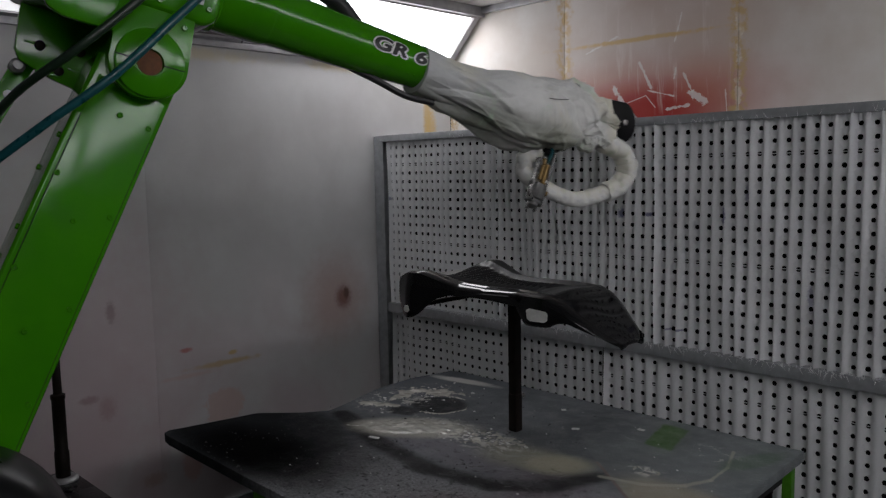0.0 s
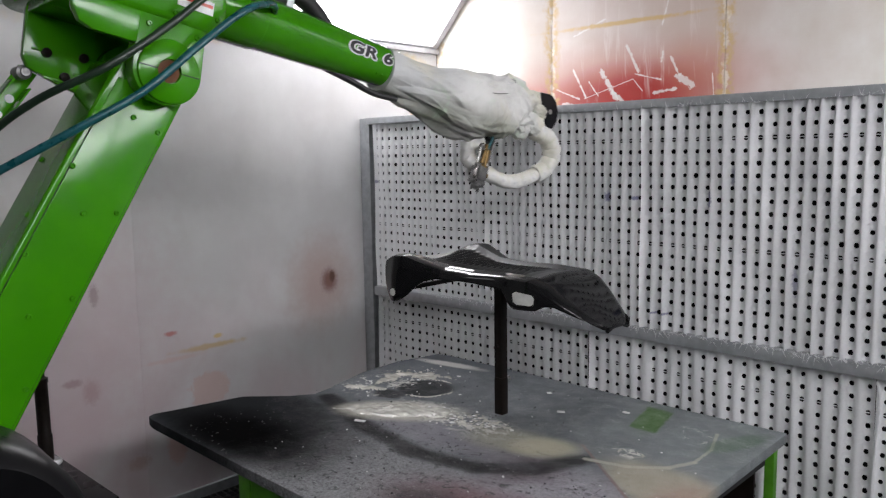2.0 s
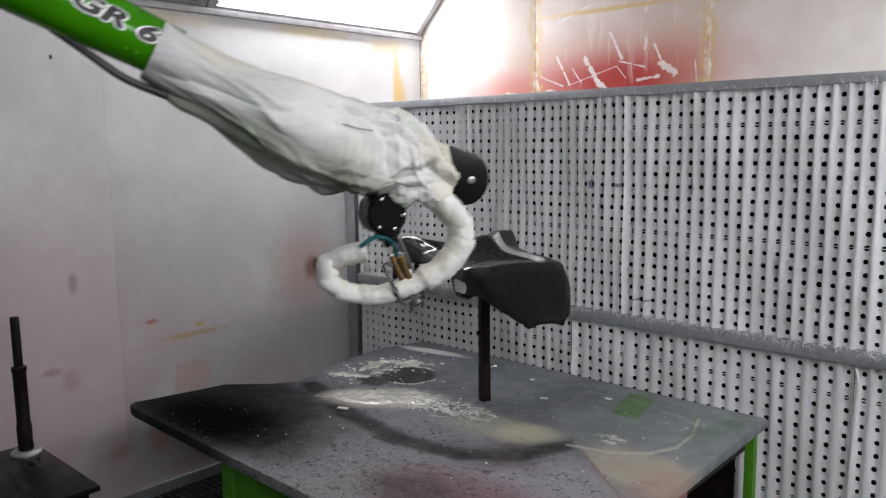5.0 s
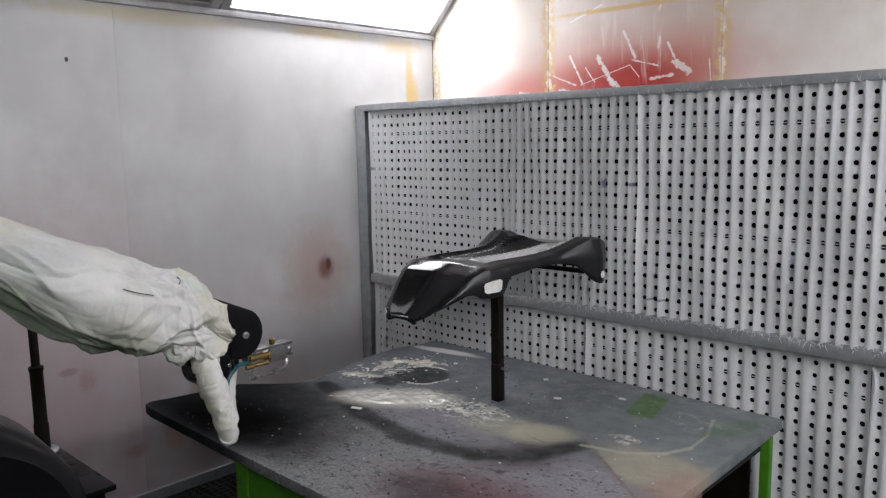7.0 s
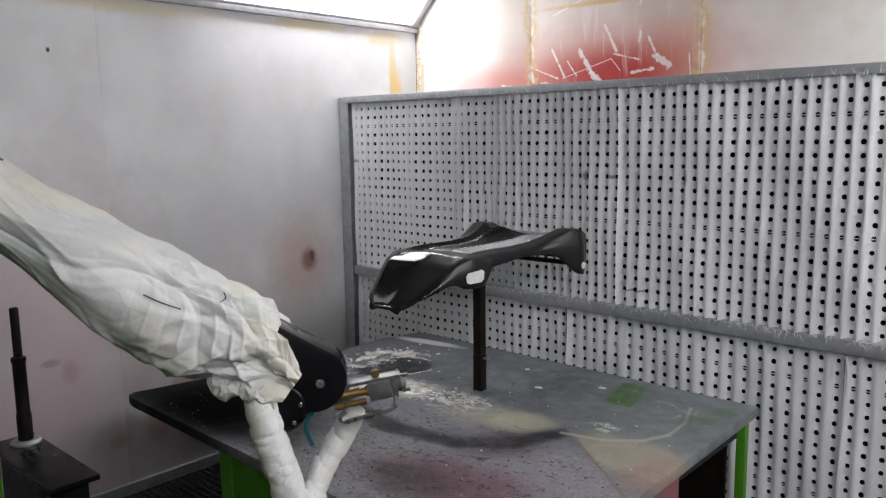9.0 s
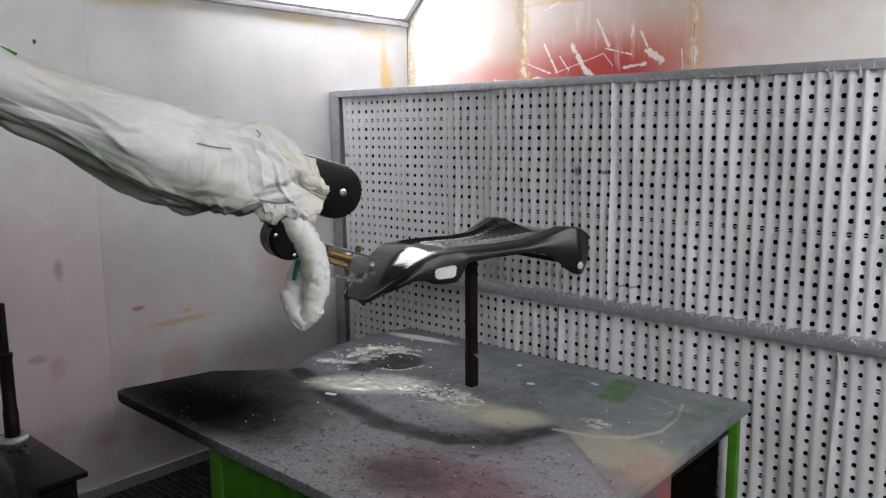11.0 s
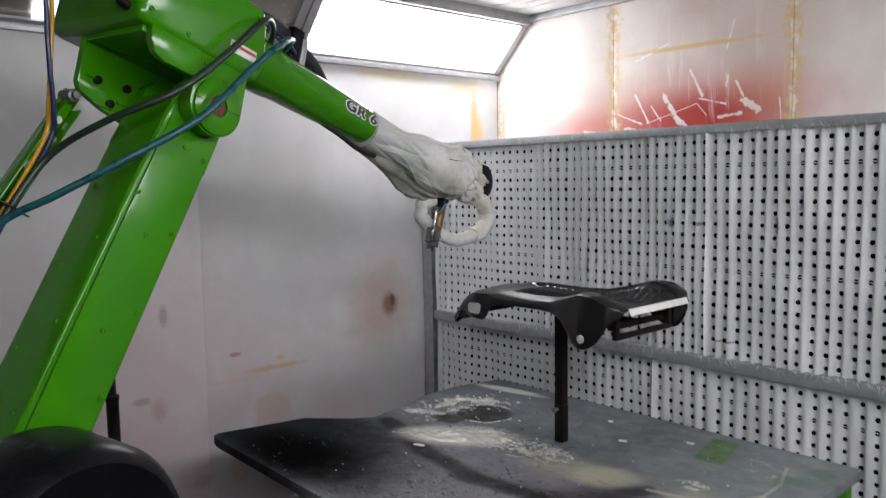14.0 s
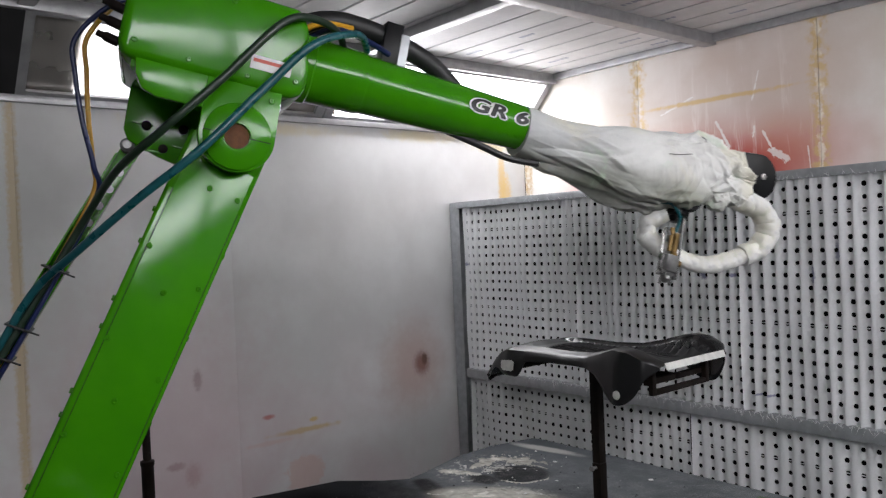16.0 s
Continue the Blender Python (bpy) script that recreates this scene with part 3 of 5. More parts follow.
def build_lamps():
    bm = B()
    prism(bm, [(-0.03, 2.40), (0.012, 2.40), (0.012, 2.415), (-0.03, 2.415)], "y", YS, D)
    box(bm, 0.0, 0.03, YS, D - 0.002, 2.385, 2.415, 0.003)
    tagged(part("trim", bm, M_ALU), "aluminium rail along the top of the wall", kind="structure")
    bm = B()
    box(bm, 0.255, 0.31, YS, D - 0.002, 2.69, 2.752, 0.004)
    tagged(part("trim", bm, M_ALU), "aluminium rail between lamps and ceiling", kind="structure")
    for y0, y1, g0, g1 in ((-0.84, D - 0.05, -0.80, D - 0.055), (-2.30, -0.92, -2.10, -1.25)):
        lamp = tagged(new("booth_lamp"), "lit sloping booth lamp behind glass in a grey metal frame", "lamp", "booth lamps")
        lamp.location = (0, 0, 0)
        bm = B()
        slant(bm, y0, y1, 0.04, 0.97, -0.03, 0.02)
        part("reflector", bm, M_REFL, lamp)
        bm = B()
        slant(bm, g0, g1, 0.10, 0.90, -0.012, 0.008)
        part("diffuser", bm, M_GLOW if y0 > -1 else M_GLOW2, lamp, "glowing white diffuser")
        for a, b, u, v in ((y0, y1, 0.0, 0.10), (y0, y1, 0.90, 1.0), (y0 - 0.035, y0 + 0.012, 0.0, 1.0), (y1 - 0.012, y1 + 0.035, 0.0, 1.0)):
            bm = B()
            slant(bm, a, b, u, v, 0.004, 0.02)
            part("frame", bm, M_ALU, lamp)
    bm = B()
    slant(bm, -2.44, -2.325, 0.0, 1.0, 0.006, 0.02)
    tagged(part("trim", bm, M_DARK), "dark rubber strip between two lamps", kind="structure")
    # a like row, unseen, added on the far side behind the camera as fill light
    for y0 in (-0.95, -2.5, -4.1):
        lamp = tagged(new("booth_lamp"), "unseen lamp added on the opposite wall to light the booth", "lamp", "booth lamps")
        bm = B()
        prism(bm, [(XE - 0.02, 2.38), (XE - 0.32, 2.72), (XE - 0.30, 2.73), (XE, 2.39)], "y", y0, y0 + 1.4)
        part("diffuser", bm, M_GLOW3, lamp)
        bm = B()
        prism(bm, [(XE - 0.01, 2.36), (XE, 2.36), (XE, 2.40), (XE - 0.01, 2.40)], "y", y0 - 0.03, y0 + 1.43)
        part("frame", bm, M_ALU, lamp)


def filter_sheet(x0, x1, z0, z1, pitch, depth, seed):
    """Pleated card with punched holes: each cell is a ring round an open hole."""
    rnd = random.Random(seed)
    cols, dz = max(1, round((x1 - x0) / pitch)), 0.049
    rows = int((z1 - z0) / dz)
    w = (x1 - x0) / cols
    verts, faces, cache = [], [], {}
    wob = [rnd.uniform(-0.12, 0.12) for _ in range(cols + 1)]
    amp = [depth * rnd.uniform(0.75, 1.2) for _ in range(cols)]

    def pleat(x):
        c = (x - x0) / w
        i = min(int(c), cols - 1)
        k = c - i
        return -amp[i] * (abs(2 * k - 1) ** 2.6) - 0.006 * math.sin(c * 0.7 + seed)

    def vert(x, z):
        key = (round(x, 5), round(z, 5))
        if key not in cache:
            cache[key] = len(verts)
            i = (x - x0) / w
            verts.append((x + w * 0.35 * math.sin(z * 2.1 + seed) * wob[min(int(i), cols)] * 2 * min(1, i, cols - i), -0.002 + pleat(x) + 0.004 * math.sin(z * 9 + i), z))
        return cache[key]
    for i in range(cols):
        for j in range(rows):
            cx, cz = x0 + (i + 0.5) * w + rnd.uniform(-0.002, 0.002), z0 + (j + 0.5) * dz
            a, b, c, d = x0 + i * w, x0 + (i + 1) * w, z0 + j * dz, z0 + (j + 1) * dz
            m, n = (a + b) / 2, (c + d) / 2
            ql, qr = a + 0.22 * w, b - 0.22 * w
            rim = [(b, n), (b, d), (qr, d), (ql, d), (a, d), (a, n), (a, c), (ql, c), (qr, c), (b, c)]
            r = 0.0088 * rnd.uniform(0.9, 1.1)
            ang = [0, 38, 66, 114, 142, 180, 218, 246, 294, 322]
            hole = [(cx + r * math.cos(radians(g)), cz + r * 1.12 * math.sin(radians(g))) for g in ang]
            ro = [vert(*p) for p in rim]
            hi = [vert(*p) for p in hole]
            for k in range(10):
                faces.append((ro[k], ro[(k + 1) % 10], hi[(k + 1) % 10], hi[k]))
            if (rows - j) % 9 == 3:       # cells that keep a bridge across the hole
                k0 = [vert(cx + s * r, cz + h * 0.0018) for s, h in ((-1, -1), (1, -1), (1, 1), (-1, 1))]
                faces.append(tuple(k0))
    top = z0 + rows * dz
    for i in range(cols):                  # plain strip above the last row
        a, b = x0 + i * w, x0 + (i + 1) * w
        xs = [a, a + 0.22 * w, b - 0.22 * w, b]
        for p, q in zip(xs, xs[1:]):
            faces.append((vert(p, top), vert(q, top), vert(q, z1 + 0.01), vert(p, z1 + 0.01)))
    me = bpy.data.meshes.new("filter_sheet")
    me.from_pydata(verts, [], faces)
    me.update()
    me.materials.append(M_FILTER)
    me.shade_smooth()
    return tagged(new("filter_sheet", me), "dusty white pleated filter card punched with round holes", "filter", "filter sheets")


def build_filter_wall():
    wall = tagged(new("exhaust_screen"), "grey galvanised steel screen holding the exhaust filters", "exhaust screen")
    for name, q in (("post", (0.004, 0.085, -0.012, 0.10, FLOOR, FTOP)), ("top_rail", (0.085, XE, -0.044, 0.03, FTOP - 0.036, FTOP)),
                    ("middle_rail", (0.135, XE, -0.046, 0.03, RAIL - 0.048, RAIL + 0.004)), ("bottom_rail", (0.135, XE, -0.01, 0.03, FLOOR, FLOOR + 0.06)),
                    ("inner_post", (0.085, 0.132, 0.02, 0.10, FLOOR, FTOP - 0.036)), ("top_plate", (0.004, XE, 0.03, D - 0.003, FTOP - 0.004, FTOP - 0.001))):
        bm = B()
        box(bm, *q, bevel=0.003 if name != "top_plate" else 0)
        part(name, bm, M_GALV, wall)
    # added near-black sheet: the shade behind the holes is put into its colour
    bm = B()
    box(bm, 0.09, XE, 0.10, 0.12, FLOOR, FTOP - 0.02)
    part("shade_backing", bm, M_DARK, wall)
    lo, hi = RAIL + 0.002, FTOP - 0.036
    filter_sheet(0.135, 0.98, lo, hi, 0.047, 0.021, 1)
    filter_sheet(0.98, 1.865, lo, hi, 0.047, 0.030, 2)
    filter_sheet(1.865, 3.60, lo, hi, 0.051, 0.034, 3)
    filter_sheet(3.60, 4.48, lo, hi, 0.051, 0.032, 4)
    lo, hi = FLOOR + 0.06, RAIL - 0.055
    filter_sheet(0.135, 1.60, lo, hi, 0.050, 0.018, 5)
    filter_sheet(1.60, 2.80, lo, hi, 0.058, 0.021, 6)
    filter_sheet(2.80, 4.48, lo, hi, 0.055, 0.022, 7)
    # torn card fibres along the rails
    rnd = random.Random(9)
    bm = B()
    for k in range(900):
        x = 0.6 + 3.2 * rnd.random() ** 0.8
        z, y = RAIL + rnd.uniform(-0.006, 0.008), -0.048
        a = rnd.uniform(-1.2, 1.2)
        l = rnd.uniform(0.008, 0.034)
        p = [(x, y, z), (x + l * math.sin(a), y - rnd.uniform(0.002, 0.012), z + l * math.cos(a) * rnd.choice((1, 1, -1)))]
        q = rnd.uniform(0.001, 0.0025)
        v = [bm.verts.new(c) for c in ((p[0][0] - q, p[0][1], p[0][2]), (p[0][0] + q, p[0][1], p[0][2] + 0.001), p[1])]
        bm.faces.new(v)
        if k % 3 == 0:
            for c in v:
                c.co.z += FTOP - RAIL - 0.038
    tagged(part("filter_fibre", bm, M_FILTER), "torn white card fibres fraying over the steel rails", "fibres", kind="stuff")
    bm = B()
    tube(bm, [(2.80, -0.025, RAIL - 0.06), (2.815, -0.035, RAIL - 0.10), (2.812, -0.03, RAIL - 0.2), (2.80, -0.03, 0.4), (2.80, -0.02, 0.12)], 0.006, 6)
    tagged(part("card_strip", bm, M_FILTER), "loose edge of white filter card", "filter strip")


def build_table():
    t = tagged(new("work_table"), "steel work table crusted with grey, black and white paint, green legs", "table")
    out = [(2.555, -0.185), (0.86, -0.175), (0.79, -0.19), (0.735, -0.43), (0.75, -0.67), (0.83, -0.93), (0.85, -1.03), (0.79, -1.12), (0.64, -1.26), (0.58, -1.56), (0.562, -1.625), (0.580, -1.656), (0.63, -1.666), (1.30, -1.682), (2.575, -1.697)]
    bm = B()
    prism(bm, out, "z", 0.682, 0.72, 0.004)
    part("tabletop", bm, M_TABLE, t, "paint-crusted grey steel plate")
    for x0, x1, y0, y1 in ((1.255, 1.325, -1.665, -1.59), (2.46, 2.53, -1.66, -1.59), (2.495, 2.53, -0.235, -0.20), (0.98, 1.05, -0.27, -0.20)):
        bm = B()
        box(bm, x0, x1, y0, y1, FLOOR, 0.682, 0.004)
        part("leg", bm, M_GREENW, t)
    for q in ((1.325, 2.46, -1.660, -1.648, 0.08, 0.681), ):
        bm = B()
        box(bm, *q)
        part("front_panel", bm, M_GREENW, t, "scuffed green steel panel")
    bm = B()
    box(bm, 2.515, 2.525, -1.59, -0.78, 0.08, 0.67)
    part("side_panel", bm, M_SIDE, t, "steel panel with red and blue overspray")
    bm = B()
    box(bm, 1.05, 2.46, -0.235, -0.225, 0.08, 0.67)
    part("back_panel", bm, M_STEEL, t)
    # added near-black slab: shade under the tabletop put into its colour
    bm = B()
    box(bm, 1.36, 2.5, -1.64, -0.24, 0.60, 0.64)
    part("under_top_shade", bm, M_DARK, t)


M_GREENW = plain("scuffed_green_paint", (0.075, 0.27, 0.015), 0.4, 0, 0.35, 14, 0.1, dark=0.25)
nd = Nodes("oversprayed_side", 0.45)
nd.color(nd.mix(nd.ramp(nd.noise(5, 4), 0.4, 0.62), (0.10, 0.12, 0.16), (0.30, 0.08, 0.07)))
M_SIDE = nd.m


def build_flakes():
    """Paint chips lying on the table."""
    rnd = random.Random(11)
    bm = B()
    for k in range(130):
        s = rnd.random()
        if s < 0.35:
            x, y = rnd.gauss(1.55, 0.10), rnd.gauss(-0.86, 0.05)
        elif s < 0.6:
            x, y = rnd.gauss(1.02, 0.13), rnd.gauss(-0.62, 0.16)
        else:
            x, y = rnd.uniform(1.2, 2.5), rnd.uniform(-1.65, -0.25)
        if not (0.90 < x < 2.5 and -1.66 < y < -0.24):
            continue
        r = rnd.uniform(0.002, 0.007) * (1.6 if s < 0.55 else 0.8)
        n = rnd.randrange(4, 7)
        g = [rnd.uniform(0.5, 1.2) for _ in range(n)]
        a0 = rnd.uniform(0, 6)
        pts = [(x + r * g[i] * math.cos(a0 + 6.283 * i / n), y + 0.7 * r * g[i] * math.sin(a0 + 6.283 * i / n)) for i in range(n)]
        prism(bm, pts, "z", 0.7195, 0.7195 + rnd.uniform(0.001, 0.004))
    tagged(part("paint_chips", bm, M_PAINTW, smooth=False), "white dried paint chips scattered over the table", "paint chips", kind="stuff")
    for x, y, w, a in ((1.27, -1.13, 0.045, 20), (2.00, -0.37, 0.028, 0), (1.62, -0.36, 0.02, 50), (1.80, -0.53, 0.03, 30)):
        bm = B()
        box(bm, -w / 2, w / 2, -0.008, 0.008, 0, 0.004, 0.001)
        ob = tagged(part("paint_flake", bm, M_PAINTW), "large white paint flake on the table", "paint flake", "paint flakes")
        ob.matrix_basis = pose(x, y, 0.7196, 0, 0, a)


def build_grit():
    """Crumbs of overspray along the front of the table."""
    rnd = random.Random(23)
    for name, mt, count, lab in (("dark_crumbs", M_CRUMB, 1000, "dark dried overspray crumbs on the table"), ("pale_crumbs", M_PALE, 500, "pale grey overspray crumbs on the table")):
        vs, fs = [], []
        for _ in range(count):
            x, y = rnd.uniform(0.75, 2.5), -1.665 + 0.60 * rnd.random() ** 1.2
            if rnd.random() < 0.25:
                x, y = rnd.uniform(0.8, 1.9), rnd.uniform(-1.15, -0.3)
            if rnd.random() > 0.35 + 0.9 * noise.noise(Vector((x * 5, y * 5, 3))) + 0.25:
                continue
            if mt is M_PALE and x < 1.25 + 0.2 * rnd.random():
                continue
            r = 0.0016 + 0.0045 * rnd.random() ** 3
            a0, b = rnd.uniform(0, 6), len(vs)
            for k in range(5):
                g = a0 + 1.2566 * k
                w = r * rnd.uniform(0.7, 1.3)
                vs.append((x + w * math.cos(g), y + w * math.sin(g), 0.7192))
            vs.append((x + r * rnd.uniform(-0.4, 0.4), y + r * rnd.uniform(-0.4, 0.4), 0.720 + r * rnd.uniform(0.5, 1.1)))
            fs += [(b + k, b + (k + 1) % 5, b + 5) for k in range(5)]
        me = bpy.data.meshes.new(name)
        me.from_pydata(vs, [], fs)
        me.materials.append(mt)
        tagged(new(name, me), lab, "crumbs", kind="stuff")


def build_residue():
    """Thick dried paint in uneven low humps on the table."""
    def hump(x, y, cx, cy, rx, ry, turn, ragged, sc):
        c, sn = math.cos(radians(turn)), math.sin(radians(turn))
        u, v = ((x - cx) * c + (y - cy) * sn) / rx, (-(x - cx) * sn + (y - cy) * c) / ry
        return 1 - math.hypot(u, v) + ragged * noise.noise(Vector((x * sc, y * sc, cx * 7))) + 0.4 * ragged * noise.noise(Vector((x * sc * 3, y * sc * 3, cy * 7)))
    step = 0.006
    heights = {}
    for i in range(135, 390):
        for k in range(-185, -45):
            x, y = i * step, k * step
            solid = max(hump(x, y, 1.29, -0.95, 0.22, 0.085, 33, 0.5, 14), hump(x, y, 0.95, -0.83, 0.10, 0.030, 25, 0.6, 20),
                        hump(x, y, 0.92, -0.64, 0.05, 0.10, 10, 0.9, 22), hump(x, y, 1.02, -0.52, 0.12, 0.05, 25, 1.0, 22))
            bead = min(hump(x, y, 1.57, -0.865, 0.25, 0.085, 12, 0.4, 12) * 2, 4.0 * noise.noise(Vector((x * 38, y * 52, 0.3))) - 0.35)
            r = math.hypot((x - 1.16) / 0.125, (y + 0.66) / 0.12) + 0.12 * noise.noise(Vector((x * 12, y * 12, 5)))
            ring = min(0.07 - abs(r - 1.05), 0.25 * noise.noise(Vector((x * 13, y * 13, 1.7))) + 0.03) * 6
            r2 = math.hypot((x - 2.23) / 0.052, (y + 0.73) / 0.030) + 0.2 * noise.noise(Vector((x * 25, y * 25, 8)))
            small = (0.16 - abs(r2 - 0.9)) * 3
            m = max(solid, bead, ring, small)
            if m > 0:
                wave = 0.5 + 0.5 * noise.noise(Vector((x * 30, y * 42, 2.2)))
                heights[(i, k)] = min(m * 3, 1.0) * (0.003 + (0.008 * wave if m in (solid, bead) else 0.002))
    bm = B()
    vs = {q: bm.verts.new((q[0] * step, q[1] * step, 0.7185 + h)) for q, h in heights.items()}
    for (i, k) in heights:
        q = [(i, k), (i + 1, k), (i + 1, k + 1), (i, k + 1)]
        if all(p in vs for p in q):
            bm.faces.new([vs[p] for p in q])
    bmesh.ops.delete(bm, geom=[v for v in bm.verts if not v.link_faces], context="VERTS")
    tagged(part("paint_residue", bm, M_RESIDUE), "glossy off-white dried paint crust on the table", "dried paint", kind="stuff")


def build_pedestal():
    p = tagged(new("rod_stand"), "black steel box stand with an upright dark rod", "stand")
    bm = B()
    box(bm, 0.33, 0.93, -2.11, -1.94, 0.565, 0.585, 0.003)
    part("top_plate", bm, M_BLACK, p)
    bm = B()
    box(bm, 0.40, 0.88, -2.09, -1.96, FLOOR, 0.565, 0.004)
    part("body", bm, M_BLACK, p)
    bm = B()
    lathe(bm, [(0.055, 0.585), (0.055, 0.592), (0.045, 0.600)], (0.425, -2.0, 0))
    part("flange", bm, M_ALU, p, "worn steel flange")
    bm = B()
    lathe(bm, [(0.027, 0.59), (0.027, 0.70), (0.024, 0.705), (0.024, 0.905), (0.027, 0.91), (0.027, 0.925), (0.016, 0.93), (0.016, 1.115), (0.014, 1.118)], (0.425, -2.0, 0))
    part("rod", bm, M_STEEL, p, "dark browned steel rod")
    me = None
    for k in range(9):
        if me is None:
            bm = B()
            lathe(bm, [(0.007, 0), (0.007, 0.004), (0.004, 0.006)], seg=8)
            me = mesh_of("nut", bm, M_RUBBER)
        piece("nut", me, p, pose(0.52 + 0.034 * (k % 4), -2.05 + 0.03 * (k // 4), 0.585))


# ---- the turning stand and the part on it ----
PX, PY = 1.63, -0.698


def build_stand():
    s = tagged(new("turning_stand"), "dark steel post with bracket carrying the bodywork part", "stand")
    for name, h, z0, z1, mt in (("sleeve", 0.0195, 0.72, 0.87, M_STEEL), ("post", 0.0185, 0.87, 1.235, M_STEEL)):
        bm = B()
        box(bm, -h, h, -h, h, z0, z1, 0.003)
        part(name, bm, mt, s)
    bm = B()
    lathe(bm, [(0.006, 0), (0.006, 0.02), (0.011, 0.021), (0.011, 0.028)], (0, -0.0215, 0.855), (0, -1, 0), 10)
    part("clamp_screw", bm, M_SHINY, s)
    bm = B()
    lathe(bm, [(0.007, 0), (0.007, 0.012), (0.005, 0.014)], (0, 0.0175, 1.0), (0, 1, 0), 8)
    part("clamp_screw", bm, M_STEEL, s)
    for name, q in (("long_bar", (-0.30, 0.36, -0.010, 0.010, 1.232, 1.252)), ("cross_bar", (-0.25, -0.23, -0.16, 0.16, 1.232, 1.252)), ("cross_bar", (0.34, 0.36, -0.17, 0.17, 1.232, 1.252)),
                    ("bracket_upright", (0.36, 0.378, -0.17, -0.15, 1.20, 1.28)), ("bracket_upright", (0.36, 0.378, 0.15, 0.17, 1.20, 1.28)), ("bracket_bar", (0.36, 0.378, -0.15, 0.15, 1.20, 1.218))):
        bm = B()
        box(bm, *q, bevel=0.002)
        part(name, bm, M_STEEL, s)
    s.location = (PX, PY, 0)
    return s


def lerp(x, xs, ys):
    return float(np.interp(x, xs, ys))


def smooth_lerp(x, xs, ys):
    """Interpolation with rounded corners."""
    return sum(lerp(x + o, xs, ys) * w for o, w in ((-0.012, 1), (-0.006, 2), (0, 3), (0.006, 2), (0.012, 1))) / 9


U_W = ([-0.53, -0.515, -0.48, -0.40, -0.28, -0.15, 0.0, 0.12, 0.22, 0.32, 0.40, 0.425], [0.055, 0.085, 0.115, 0.155, 0.190, 0.195, 0.195, 0.205, 0.235, 0.262, 0.245, 0.20])
U_TOP = ([-0.53, -0.44, -0.345, -0.29, -0.16, 0.0, 0.12, 0.20, 0.28, 0.34, 0.40, 0.43], [1.154, 1.223, 1.292, 1.312, 1.316, 1.312, 1.318, 1.340, 1.366, 1.362, 1.335, 1.310])
U_LOW = ([-0.53, -0.46, -0.38, -0.345, -0.32, -0.225, -0.205, -0.18, 0.0, 0.14, 0.19, 0.225, 0.255, 0.285, 0.315, 0.34, 0.365, 0.385, 0.40, 0.43], [1.160, 1.188, 1.225, 1.222, 1.206, 1.204, 1.225, 1.268, 1.280, 1.276, 1.262, 1.234, 1.204, 1.184, 1.179, 1.185, 1.205, 1.235, 1.27, 1.30])
U_MID = ([-0.53, -0.44, -0.345, -0.29, -0.20, -0.10, 0.05, 0.18, 0.28, 0.36, 0.43], [1.157, 1.227, 1.296, 1.322, 1.323, 1.320, 1.316, 1.318, 1.322, 1.318, 1.300])


def panel_point(u, s):
    """s in -1..1 runs across the top; beyond that, to -2 and 2, down the side skirts."""
    w, zt, zl, zm = (smooth_lerp(u, *c) for c in (U_W, U_TOP, U_LOW, U_MID))
    sg, a = (1 if s >= 0 else -1), abs(s)
    if a <= 1:
        k = a * a * (3 - 2 * a)
        z = zm + (zt - zm) * k - 0.012 * max(0, a - 0.82) ** 2 * 20
        y = w * a
        ins = lerp(u, [-0.30, -0.22, 0.22, 0.36], [0, 1, 1, 0.4]) * lerp(a, [0.66, 0.71], [1, 0])
        z -= 0.012 * ins
        z += 0.004 * lerp(u, [-0.30, -0.22, 0.30, 0.38], [0, 1, 1, 0]) * lerp(a, [0.66, 0.71, 0.76, 0.82], [0, 1, 1, 0])
        tread = lerp(u, [-0.19, -0.15, 0.34, 0.38], [0, 1, 1, 0]) * lerp(a, [0.52, 0.62], [1, 0])
        z += 0.0065 * tread * math.sin((u + 0.35 * abs(y)) * 2 * math.pi / 0.032)
        return Vector((u, sg * y, z))
    k = a - 1
    flare = lerp(u, [-0.5, -0.3, -0.1, 0.15, 0.30, 0.42], [0.004, 0.012, 0.010, 0.012, 0.026, 0.0])
    bulge = math.sin(min(k * 1.7, 1) * math.pi / 2)
    z0 = zt - 0.012 * 0.18 ** 2 * 20
    return Vector((u, sg * (w + flare * bulge), z0 + (zl - z0) * k))


def patch(bm, pts, off):
    """A small flat patch laid on the skirt at side sg; pts are (u, share) pairs."""
    vs = []
    for u, s in pts:
        p = panel_point(u, s)
        vs.append(bm.verts.new(p + Vector((0, off if s > 0 else -off, 0.0))))
    bm.faces.new(vs)


